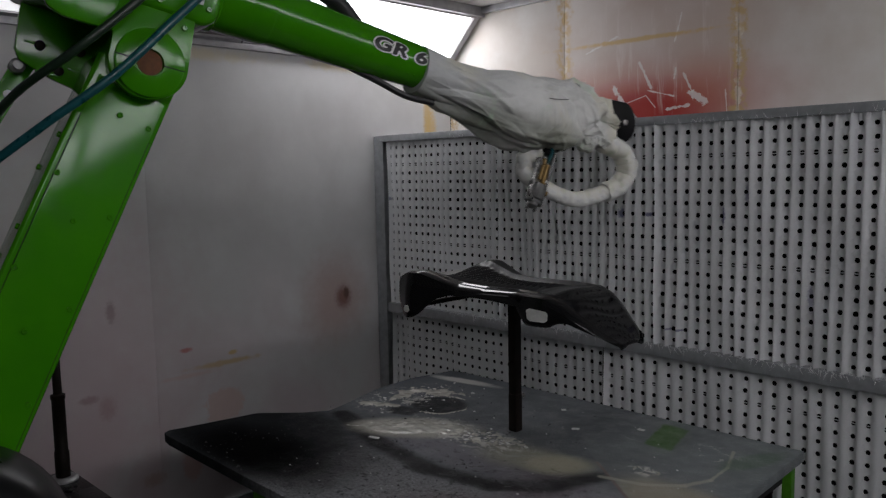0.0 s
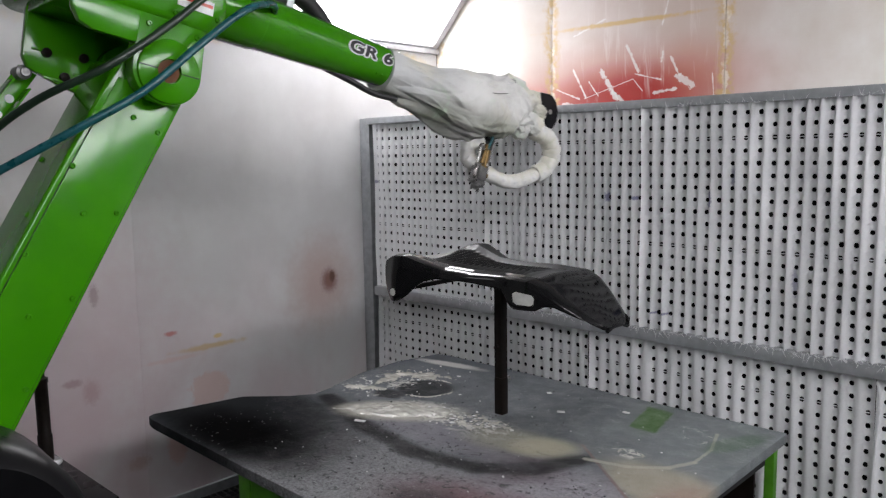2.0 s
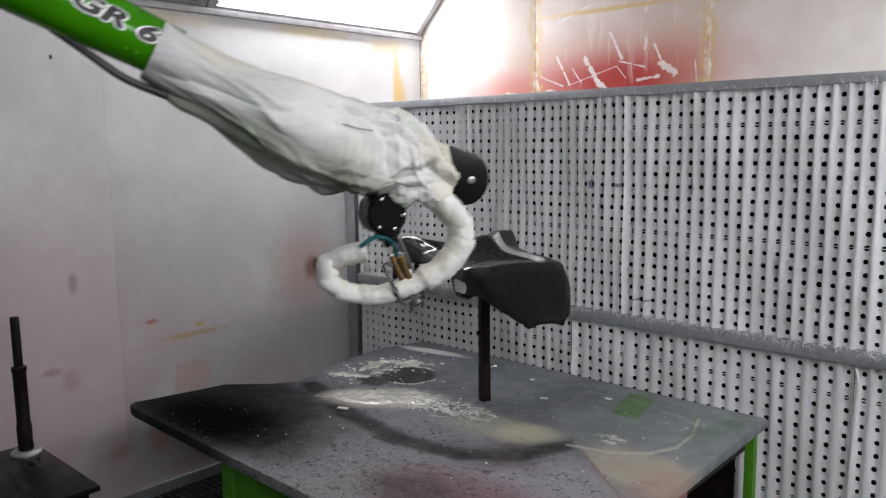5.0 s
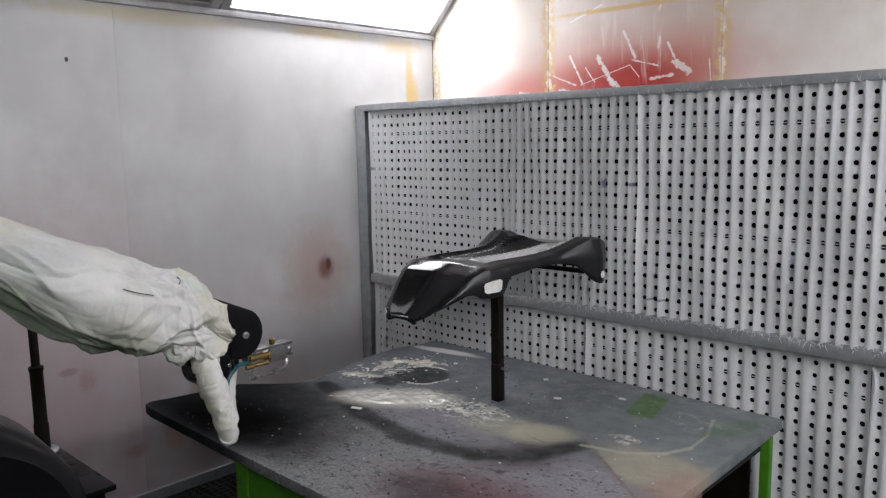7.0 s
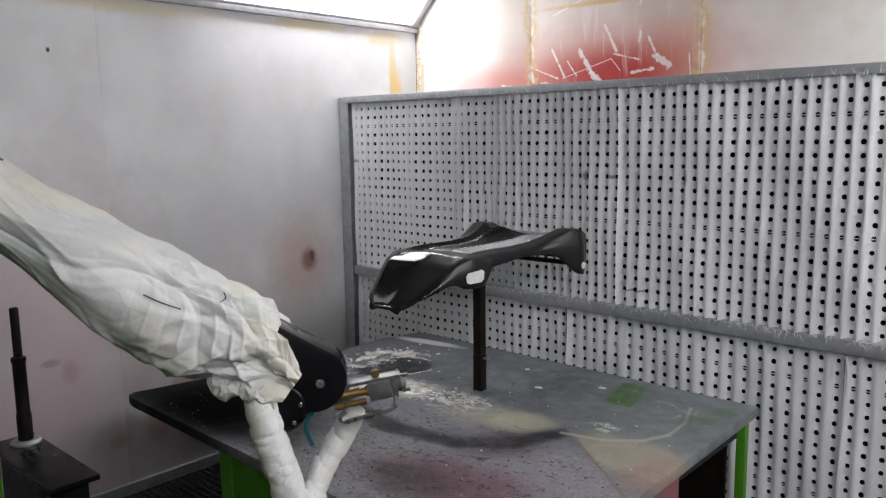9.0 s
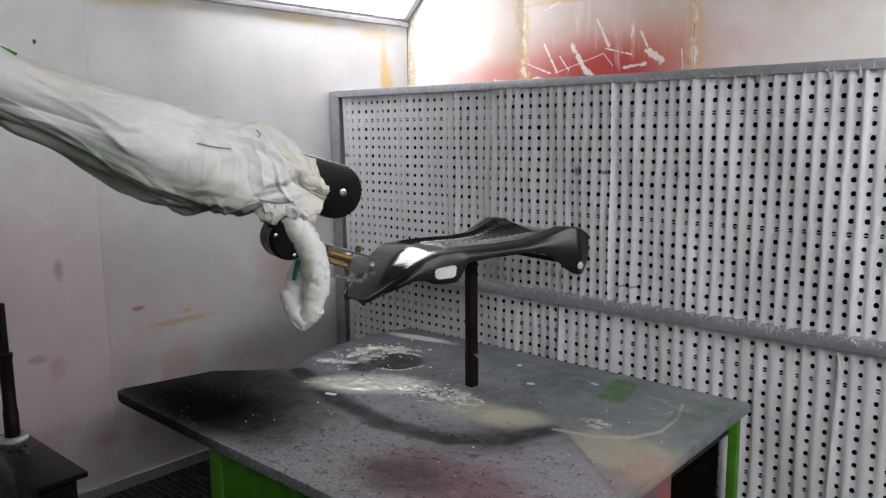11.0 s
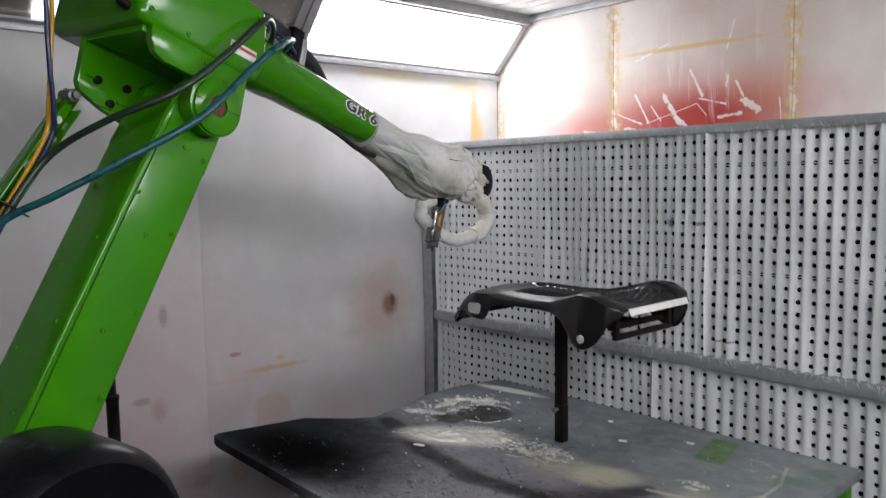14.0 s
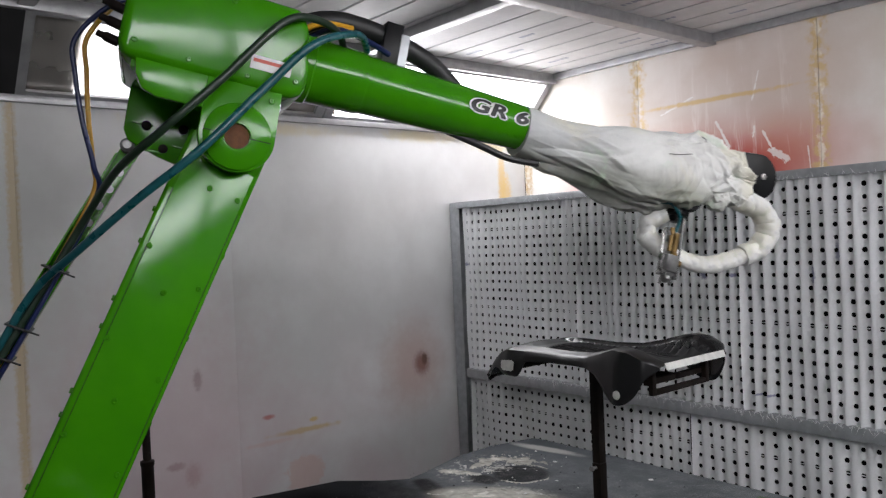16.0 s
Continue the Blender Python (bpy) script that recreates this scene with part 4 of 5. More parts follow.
def build_bodywork():
    b = tagged(new("bodywork_part"), "black satin carbon-fibre bodywork panel on a steel post", "vehicle panel")
    bm = B()
    NU = 230
    us = [-0.53 + 0.96 * i / NU for i in range(NU + 1)]
    ss = [-2, -1.85, -1.65, -1.45, -1.3, -1.18, -1.1, -1.04] + [-1 + 2 * i / 44 for i in range(45)] + [1.04, 1.1, 1.18, 1.3, 1.45, 1.65, 1.85, 2]
    grid = [[bm.verts.new(panel_point(u, s)) for s in ss] for u in us]
    for a, c in zip(grid, grid[1:]):
        for j in range(len(ss) - 1):
            bm.faces.new((a[j], a[j + 1], c[j + 1], c[j]))
    shell = part("shell", bm, M_CARBON, b)
    md = shell.modifiers.new("thickness", "SOLIDIFY")
    md.thickness, md.offset = 0.004, -1
    # front lip below the nose
    bm = B()
    tube(bm, [panel_point(-0.53, s) + Vector((0.002, 0, -0.004)) for s in (-2, -1.5, -1, -0.5, 0, 0.5, 1, 1.5, 2)], 0.007, 8)
    part("nose_lip", bm, M_CARBON, b)
    for sg in (-1, 1):
        bm = B()
        patch(bm, [(u, sg * s) for u, s in ((-0.318, 1.48), (-0.310, 1.38), (-0.245, 1.36), (-0.232, 1.44), (-0.236, 1.72), (-0.250, 1.80), (-0.305, 1.80), (-0.316, 1.72))], 0.007)
        part("masked_opening", bm, M_TAPE, b, "pale masking tape over an opening", smooth=False)
        bm = B()
        c = panel_point(0.315, sg * 1.80)
        lathe(bm, [(0.0145, 0), (0.0145, 0.002), (0.012, 0.003)], c + Vector((0, sg * 0.001, 0)), (0, sg, 0.05), 18)
        part("masked_hole", bm, M_TAPE, b, "round masked bolt hole")
    bm = B()
    pa, pb = panel_point(0.426, -0.88), panel_point(0.426, 0.88)
    box(bm, 0.0, 0.0015, pa.y, pb.y, -0.024, 0.0, 0.0004)
    bmesh.ops.transform(bm, matrix=Matrix.Translation((max(pa.x, pb.x) + 0.006, 0, pa.z + 0.004)) @ Matrix.Rotation(radians(-22), 4, "Y"), verts=bm.verts[:])
    part("masking_strip", bm, M_TAPE, b, "strip of pale masking tape on the rear edge")
    bm = B()
    pts = [panel_point(0.30, k) + Vector((0, 0, 0.003)) for k in (0.87, 0.94)] + [panel_point(0.345, k) + Vector((0, 0, 0.003)) for k in (0.94, 0.87)]
    bm.faces.new([bm.verts.new(p) for p in pts])
    part("masking_strip", bm, M_TAPE, b)
    b.location = (PX, PY, 0)
    return b


# ---- the painting robot ----
BX, BY, HS, RS, L1 = 1.5345, -2.6691, 1.0056, 0.0326, 1.1141
PIVOT = Vector((1.51, 0, 0.232))
# seconds, heading, lean of the upper arm, pitch of the forearm
ARM_A = [(0.0, -11.4, 25.4, -13.1), (0.5, -0.4, 24.9, -13.2), (1.0, 8.9, 32.0, -11.3), (1.5, 8.2, 33.2, -10.7), (2.0, -1.3, 30.9, -11.4), (2.5, -11.2, 31.6, -12.5), (3.0, -21.9, 35.3, -12.9), (3.5, -30.3, 36.9, -15.5), (4.0, -34.2, 25.9, -22.7)]
ARM_B = [(5.7, -12.5, -34.5, -27.0), (6.5, -5.0, -40.6, -30.3), (7.0, -0.9, -41.5, -32.1), (7.5, -5.0, -42.3, -32.0), (8.0, -21.3, -40.4, -33.6), (8.5, -38.1, -32.4, -36.8), (9.0, -41.5, -30.7, -37.0)]
ARM_C = [(11.5, -10.6, -26.9, -20.6), (12.0, 3.0, -7.3, -21.8), (12.5, 12.8, 15.1, -21.2), (13.0, 16.0, 28.1, -19.3), (13.5, 17.0, 33.2, -18.3), (14.0, 14.9, 30.9, -17.3), (14.5, 8.2, 26.6, -15.1), (15.0, -0.8, 23.5, -13.4), (15.5, -10.1, 23.8, -12.5), (16.0, -18.4, 25.5, -13.2)]
WRIST = [(0.0, 242), (3.0, 240), (4.2, 248), (5.2, 312), (6.3, 370), (7.0, 374), (8.0, 380), (9.2, 386), (10.3, 362), (11.3, 336), (11.5, 328), (12.0, 304), (12.5, 279), (13.0, 258), (13.5, 248), (14.0, 245), (15.0, 243), (16.0, 250)]


def glide(table, t, col):
    """Smooth value at t of a column, by cubic pieces through the rows."""
    k = 0
    while k < len(table) - 2 and t > table[k + 1][0]:
        k += 1
    def slope(i):
        i0, i1 = max(i - 1, 0), min(i + 1, len(table) - 1)
        return (table[i1][col] - table[i0][col]) / (table[i1][0] - table[i0][0])
    a, b = table[k], table[k + 1]
    h = b[0] - a[0]
    s = (t - a[0]) / h
    return ((2 * s ** 3 - 3 * s * s + 1) * a[col] + (s ** 3 - 2 * s * s + s) * h * slope(k) + (-2 * s ** 3 + 3 * s * s) * b[col] + (s ** 3 - s * s) * h * slope(k + 1))


def basis(o, fwd, up):
    left = up.cross(fwd)
    return Matrix(((fwd.x, left.x, up.x, o.x), (fwd.y, left.y, up.y, o.y), (fwd.z, left.z, up.z, o.z), (0, 0, 0, 1)))


def arm_pose(t):
    """Poses of turret, upper arm, forearm and wrist at t."""
    arm = ARM_A + ARM_B + ARM_C
    psi, al, be = (radians(glide(arm, t, c)) for c in (1, 2, 3))
    ga = radians(glide(WRIST, t, 1))
    hd, up = Vector((-math.sin(psi), math.cos(psi), 0)), Vector((0, 0, 1))
    S = Vector((BX, BY, HS)) + hd * RS
    u, uf = hd * math.sin(al) + up * math.cos(al), hd * math.cos(al) - up * math.sin(al)
    E = S + u * L1
    d, n = hd * math.cos(be) + up * math.sin(be), up * math.cos(be) - hd * math.sin(be)
    turret, upper, fore = basis(S, hd, up), basis(E, uf, u), basis(E, d, n)
    rod = Matrix.Translation(fore @ Vector((-0.24, 0.15, -0.035)) - E) @ upper
    wrist = fore @ Matrix.Translation(PIVOT) @ Matrix.Rotation(-ga, 4, "Y")
    return turret, upper, rod, fore, wrist


NSEG, HOSE = 15, 0.70
# the hose's run in the forearm's space (along, up) at five wrist angles
HANG_AT = [246, 302, 328, 374, 384]
HANG = [[(1.58, 0.200), (1.71, 0.180), (1.725, 0.075), (1.53, -0.022), (1.35, 0.010), (1.295, 0.070), (1.34, 0.110)],
        [(1.60, 0.210), (1.71, 0.150), (1.69, 0.020), (1.575, -0.105), (1.45, -0.140), (1.415, -0.080), (1.48, -0.020)],
        [(1.562, 0.162), (1.647, 0.103), (1.692, -0.005), (1.681, -0.114), (1.621, -0.099), (1.627, -0.012), (1.651, 0.057)],
        [(1.58, 0.190), (1.645, 0.120), (1.72, 0.055), (1.775, 0.010), (1.765, 0.065), (1.735, 0.125), (1.71, 0.190)],
        [(1.58, 0.190), (1.66, 0.120), (1.755, 0.050), (1.82, 0.028), (1.808, 0.100), (1.80, 0.180), (1.79, 0.250)]]
HANG_Y = [[-0.03, -0.03, -0.02, 0.0, 0.04, 0.05, 0.02], [-0.03, -0.04, -0.03, 0.01, 0.05, 0.05, 0.01], [-0.03, -0.03, -0.02, 0.0, 0.03, 0.04, 0.02]] + [[-0.03, -0.045, -0.05, -0.02, 0.02, 0.035, 0.03]] * 2


def hose_poses(t):
    """Poses of the hose's short pieces, hung between sleeve and spray gun."""
    *_, fore, wrist = arm_pose(t)
    ga = glide(WRIST, t, 1)
    P = []
    for k in range(7):
        x, z = (lerp(ga, HANG_AT, [h[k][c] for h in HANG]) for c in (0, 1))
        P.append(Vector((x, lerp(ga, HANG_AT, [h[k] for h in HANG_Y]), z)))
    line = []
    for k in range(6):
        p, q, v, w = P[max(k - 1, 0)], P[k], P[k + 1], P[min(k + 2, 6)]
        for j in range(10):
            s = j / 10
            line.append(0.5 * (2 * q + (v - p) * s + (2 * p - 5 * q + 4 * v - w) * s * s + (3 * q - p - 3 * v + w) * s ** 3))
    line.append(P[-1])
    cum = [0.0]
    for x, y in zip(line, line[1:]):
        cum.append(cum[-1] + (y - x).length)
    def at(s):
        i = min(max(int(np.searchsorted(cum, s)) - 1, 0), 59)
        f = (s - cum[i]) / max(cum[i + 1] - cum[i], 1e-6)
        return fore @ (line[i] + (line[i + 1] - line[i]) * f)
    out, step = [], cum[-1] / NSEG
    side = fore.to_3x3() @ Vector((0, 1, 0))
    for i in range(NSEG):
        p, q = at(i * step), at((i + 1) * step)
        x = (q - p).normalized()
        z = (x.cross(side)).normalized()
        out.append(basis((p + q) / 2, x, z))
    return out


def text_mesh(body, size, spread, lift):
    """Heavy slanted lettering bent round the forearm tube."""
    cu = bpy.data.curves.new("lettering", "FONT")
    cu.body, cu.size, cu.shear, cu.space_character = body, size, 0.18, 1.08
    ob = new("lettering", cu)
    flat = bpy.data.meshes.new_from_object(ob.evaluated_get(bpy.context.evaluated_depsgraph_get()))
    bpy.data.objects.remove(ob)
    bm = bmesh.new()
    for k in range(12):
        ws = bm.verts[:]
        bm.from_mesh(flat)
        bm.verts.ensure_lookup_table()
        g = 2 * math.pi * k / 12
        for v in bm.verts[len(ws):]:
            v.co += Vector((spread * math.cos(g), spread * math.sin(g), 0.00006 * k))
    for k in range(22):
        bmesh.ops.bisect_plane(bm, geom=bm.verts[:] + bm.edges[:] + bm.faces[:], plane_co=(0, -0.012 + 0.003 * k, 0), plane_no=(0, 1, 0))
    for v in bm.verts:
        x, y, z = v.co
        x, y = x * 1.66, y * 1.05 - 0.010
        r = tube_r(0.597 + x) + lift + z
        v.co = (x, -r * math.cos(y / 0.07), r * math.sin(y / 0.07))
    me = bpy.data.meshes.new("lettering")
    bm.to_mesh(me)
    bm.free()
    return me


def tube_r(d):
    return lerp(d, [0.10, 0.30, 0.31, 0.55, 0.83], [0.088, 0.083, 0.079, 0.073, 0.064])


def build_robot():
    r = tagged(new("painting_robot"), "green industrial painting robot with a paper-wrapped forearm", "robot")
    bm = B()
    lathe(bm, [(0.30, FLOOR), (0.30, FLOOR + 0.03), (0.21, FLOOR + 0.035), (0.20, 0.50), (0.24, 0.53), (0.24, 0.58)], (BX, BY, 0), seg=40)
    part("base", bm, M_BLACK, r, "black round robot base")
    # turret
    bm = B()
    box(bm, -0.26, 0.14, -0.16, 0.20, -0.38, -0.02, 0.03)
    turret = part("turret", bm, M_GREEN, r)
    bm = B()
    lathe(bm, [(0.20, 0.0), (0.262, 0.01), (0.268, 0.03), (0.262, 0.20), (0.245, 0.235), (0.225, 0.25), (0.215, 0.245), (0.0001, 0.245)], (-0.01, -0.14, -0.05), (0, -1, 0), 56)
    part("motor_cover", bm, M_BLACK, turret, "black round motor cover")
    bm = B()
    lathe(bm, [(0.038, 0), (0.038, 0.001), (0.036, 0.0015)], (0.13, -0.3862, 0.0), (0, -1, 0), 28)
    part("warning_sign", bm, M_RED, turret, "red ringed warning sticker")
    bm = B()
    lathe(bm, [(0.029, 0), (0.029, 0.001)], (0.13, -0.3872, 0.0), (0, -1, 0), 28)
    for k in range(3):
        box(bm, 0.115 + 0.010 * k, 0.120 + 0.010 * k, -0.3893, -0.389, -0.010, 0.010)
    part("warning_sign_face", bm, M_PAINTW, turret)
    bm = B()
    prism(bm, [(0.112, -0.024), (0.152, 0.016), (0.146, 0.022), (0.106, -0.018)], "y", -0.3906, -0.3893)
    part("warning_sign_bar", bm, M_RED, turret)
    # upper arm: a hollow slab with cheeks round the elbow
    bm = B()
    prism(bm, [(0.085, -0.098), (0.090, -0.093), (0.090, 0.098), (-0.088, 0.098), (-0.097, 0.089), (-0.097, -0.092), (-0.091, -0.098)], "z", -1.16, -0.012, 0.003)
    upper = part("upper_arm", bm, M_GREEN, r)
    bm = B()
    prism(bm, [(-0.079, -1.15), (0.0785, -1.15), (0.0785, -0.060), (-0.079, -0.060)], "y", -0.1022, -0.0975, 0.0008)
    part("cover_plate", bm, M_GREEN, upper)
    bm = B()
    for x in (-0.0802, 0.0797):
        box(bm, x - 0.0007, x + 0.0007, -0.0988, -0.0975, -1.15, -0.06)
    part("plate_joint", bm, M_DARK, upper)
    for y0, y1 in ((-0.0990, -0.06), (0.06, 0.0990)):
        bm = B()
        pts = [(0.088 * math.cos(radians(g)), 0.088 * math.sin(radians(g))) for g in range(-12, 176, 12)]
        prism(bm, pts + [(-0.087, -0.05), (-0.095, -0.16), (0.0885, -0.16)], "y", y0, y1, 0.0015)
        part("cheek", bm, M_GREEN, upper)
    bm = B()
    lathe(bm, [(0.0070, 0), (0.0070, 0.004), (0.0055, 0.0055), (0.0030, 0.0055), (0.0025, 0.002)], seg=14)
    bolt = mesh_of("bolt", bm, M_GREEN)
    back = Matrix.Rotation(radians(90), 4, "X")
    for x, z0, dz, count in ((0.066, -0.129, 0.2285, 5), (-0.004, -0.128, 0.2665, 4), (-0.0755, -0.306, 0.2285, 4)):
        for k in range(count):
            piece("bolt", bolt, upper, Matrix.Translation((x, -0.1021, z0 - dz * k)) @ back)
    for k in range(5):
        piece("bolt", bolt, upper, Matrix.Translation((-0.097, -0.055, -0.22 - 0.2285 * k)) @ Matrix.Rotation(radians(-90), 4, "Y"))
        piece("bolt", bolt, upper, Matrix.Translation((-0.097, 0.055, -0.30 - 0.2285 * k)) @ Matrix.Rotation(radians(-90), 4, "Y"))
        piece("bolt", bolt, upper, Matrix.Translation((0.090, -0.05, -0.264 - 0.2165 * k)) @ Matrix.Rotation(radians(90), 4, "Y"))
    # link rod with its cables
    bm = B()
    box(bm, -0.024, 0.024, 0.018, 0.026, -1.05, 0.02, 0.002)
    box(bm, -0.024, -0.019, -0.03, 0.02, -1.05, -0.03, 0.002)
    box(bm, 0.019, 0.024, -0.03, 0.02, -1.05, -0.03, 0.002)
    for v in bm.verts:
        v.co.x += 0.015 + 0.11 * v.co.z
    rod = part("link_rod", bm, M_GREEN, r, "green channel-section link rod")
    bm = B()
    lathe(bm, [(0.018, -0.03), (0.018, 0.02), (0.011, 0.022), (0.011, 0.032)], (0.004, 0, 0.0), (0, -1, 0), 20)
    part("pin", bm, M_GUN, rod)
    # white discs paint the brightness showing through the rod's lightening holes
    for k in range(4):
        bm = B()
        lathe(bm, [(0.011, 0), (0.011, 0.001)], (0.013 - 0.0055 * k, 0.0175, -0.07 - 0.05 * k), (0, -1, 0), 16)
        part("hole_light_disc", bm, M_PAINTW, rod)
    for name, mt, rr, pts in (
            ("dark_hose", M_HOSE, 0.0095, [(0.42, -0.14, 0.42), (0.36, -0.22, 0.46), (0.278, -0.3, 0.434), (0.216, -0.35, 0.37), (0.148, -0.35, 0.194), (0.078, -0.33, 0.034), (0.018, -0.2, -0.086), (-0.007, -0.07, -0.206), (-0.029, -0.05, -0.416), (-0.06, -0.05, -0.7), (-0.095, -0.05, -1.02)]),
            ("teal_hose", M_TEAL, 0.0098, [(0.45, -0.18, 0.47), (0.398, -0.27, 0.464), (0.304, -0.35, 0.365), (0.242, -0.35, 0.22), (0.168, -0.35, 0.024), (0.087, -0.29, -0.136), (0.01, -0.17, -0.301), (-0.045, -0.07, -0.431), (-0.065, -0.045, -0.65), (-0.085, -0.045, -1.02)]),
            ("blue_hose", M_BLUE, 0.0065, [(0.02, -0.06, 0.4), (-0.092, -0.06, 0.364), (-0.163, -0.06, 0.304), (-0.202, -0.07, 0.184), (-0.168, -0.07, 0.104), (-0.108, -0.07, 0.004), (-0.043, -0.06, -0.086), (-0.007, -0.04, -0.156), (-0.015, -0.042, -0.4), (-0.04, -0.042, -0.7), (-0.075, -0.042, -1.02)]),
            ("yellow_hose", M_YELLOW, 0.0065, [(0.02, -0.05, 0.42), (-0.072, -0.05, 0.384), (-0.148, -0.05, 0.324), (-0.182, -0.05, 0.204), (-0.15, -0.05, 0.124), (-0.103, -0.05, 0.024), (-0.051, -0.04, -0.076), (-0.018, -0.03, -0.156), (-0.03, -0.04, -0.4), (-0.055, -0.04, -0.7), (-0.09, -0.04, -1.02)])):
        bm = B()
        tube(bm, pts, rr, 10, 8)
        part(name, bm, mt, rod)
    for z in (-0.36, -0.52, -0.60, -0.78):
        bm = B()
        box(bm, -0.015 + 0.11 * z, 0.045 + 0.11 * z, -0.068, 0.032, z, z + 0.005, 0.002)
        box(bm, 0.042 + 0.11 * z, 0.066 + 0.11 * z, -0.060, -0.054, z, z + 0.004)
        part("cable_tie", bm, M_RUBBER, rod)
    # forearm: casing, tube, bracket
    bm = B()
    hull = [(-0.290, 0.145), (-0.272, 0.125), (0.115, 0.125), (0.141, 0.150), (0.141, 0.20), (0.125, 0.300), (0.100, 0.345), (-0.255, 0.345), (-0.290, 0.31)]
    prism(bm, hull, "y", -0.156, 0.235)
    ways = [fc.normal.copy() for fc in bm.faces]
    bmesh.ops.bevel(bm, geom=bm.edges[:], offset=0.020, segments=4, affect="EDGES", profile=0.5)
    for fc in bm.faces:
        fc[bm.faces.layers.int["flat"]] = 0
    flat_sides(bm, ways)
    fore = part("forearm", bm, M_GREEN, r, "green forearm casing")
    bm = B()
    lathe(bm, [(0.094, 0.08), (0.096, 0.10), (0.092, 0.16)] + [(tube_r(d), d) for d in (0.165, 0.22, 0.30, 0.305, 0.312, 0.45, 0.60, 0.75, 0.84)], (0, 0, 0.245), (1, 0, 0), 48)
    part("tube", bm, M_GREEN, fore)
    bm = B()
    prism(bm, [(-0.256, 0.125), (-0.252, 0.0), (-0.238, -0.025), (-0.160, -0.052), (-0.05, -0.075), (0.05, -0.06), (0.08, 0.125)], "y", 0.105, 0.130, 0.005)
    part("bracket", bm, M_GREEN, fore, "deep green casting")
    for q in ((-0.235, -0.185, 0.02, 0.026), (-0.20, -0.14, -0.045, -0.039), (-0.10, -0.05, 0.03, 0.036), (-0.13, -0.08, -0.02, -0.014)):
        bm = B()
        box(bm, q[0], q[1], 0.098, 0.106, q[2], q[3], 0.001)
        part("casting_rib", bm, M_GREEN, fore)
    bm = B()
    prism(bm, [(-0.255, 0.128), (-0.255, 0.108), (-0.02, 0.108), (0.08, 0.108), (0.08, 0.128)], "y", -0.135, 0.106, 0.004)
    part("bracket_roof", bm, M_GREEN, fore)
    bm = B()
    prism(bm, [(-0.246, 0.128), (-0.240, 0.092), (-0.222, 0.062), (-0.19, 0.050), (-0.085, 0.050), (-0.085, 0.128)], "y", -0.160, -0.135, 0.006)
    part("bracket_cheek", bm, M_GREEN, fore)
    # fork round the elbow with its split disc
    for y0, y1 in ((-0.150, -0.104), (0.104, 0.150)):
        bm = B()
        pts = [(0.003 + 0.089 * math.cos(radians(g)), 0.004 + 0.083 * math.sin(radians(g))) for g in range(-180, 1, 10)]
        prism(bm, pts + [(0.088, 0.130), (-0.086, 0.130)], "y", y0, y1, 0.003)
        part("fork_cheek", bm, M_GREEN, fore)
    bm = B()
    lathe(bm, [(0.0785, -0.02), (0.0785, 0.008), (0.075, 0.0105), (0.0305, 0.0105), (0.0295, 0.0), (0.001, -0.001)], (0.003, -0.150, 0.004), (0, -1, 0), 56)
    part("elbow_disc", bm, M_GREEN, fore)
    bm = B()
    lathe(bm, [(0.0285, 0), (0.0285, 0.002)], (0.003, -0.1515, 0.004), (0, -1, 0), 32)
    part("bore", bm, M_RUST, fore, "brown rusty bore")
    for x0, x1 in ((-0.075, -0.028), (0.034, 0.081)):
        bm = B()
        box(bm, x0, x1, -0.1615, -0.1600, 0.0030, 0.0052)
        part("split_line", bm, M_DARK, fore)
    for x in (-0.060, 0.066):
        piece("bolt", bolt, fore, Matrix.Translation((x, -0.150, 0.106)) @ back)
    for x, z in ((-0.20, 0.02), (-0.15, -0.03), (-0.11, 0.03)):
        bm = B()
        lathe(bm, [(0.012, 0), (0.012, 0.01), (0.008, 0.012)], (x, 0.106, z), (0, -1, 0), 12)
        part("socket_screw", bm, M_STEEL, fore)
    for x, z in ((-0.255, 0.165), (-0.135, 0.152), (0.0, 0.150), (0.112, 0.165), (0.085, 0.31), (-0.06, 0.315), (-0.22, 0.315)):
        piece("bolt", bolt, fore, Matrix.Translation((x, -0.1555, z)) @ back)
    for x in (-0.2, 0.05):
        for y in (-0.11, 0.20):
            piece("bolt", bolt, fore, Matrix.Translation((x, y, 0.345)))
    bm = B()
    box(bm, 0.001, 0.097, -0.1585, -0.1548, 0.171, 0.204)
    part("label_plate", bm, M_PAINTW, fore, "white label with a red bar")
    bm = B()
    box(bm, 0.006, 0.094, -0.1592, -0.1584, 0.188, 0.196)
    part("label_bar", bm, M_RED, fore)
    # gear at the rear and top of the casing
    for k in range(4):
        bm = B()
        lathe(bm, [(0.012, 0), (0.012, 0.03), (0.008, 0.035), (0.008, 0.05)], (-0.288, -0.11, 0.16 + 0.038 * k), (-1, 0, 0.2), 10)
        part("connector", bm, M_STEEL, fore)
    bm = B()
    tube(bm, [(0.10, 0.0, 0.33), (0.16, 0.0, 0.375), (0.24, 0.0, 0.395), (0.36, 0.01, 0.39), (0.50, 0.02, 0.355), (0.60, 0.04, 0.30)], 0.027, 12, 8)
    part("conduit", bm, M_RUBBER, fore, "black ribbed cable conduit")
    bm = B()
    box(bm, 0.34, 0.39, -0.03, 0.03, 0.31, 0.425, 0.004)
    part("conduit_clamp", bm, M_BLACK, fore)
    bm = B()
    box(bm, 0.385, 0.41, -0.034, -0.01, 0.31, 0.40, 0.003)
    part("clamp_bracket", bm, M_GALV, fore)
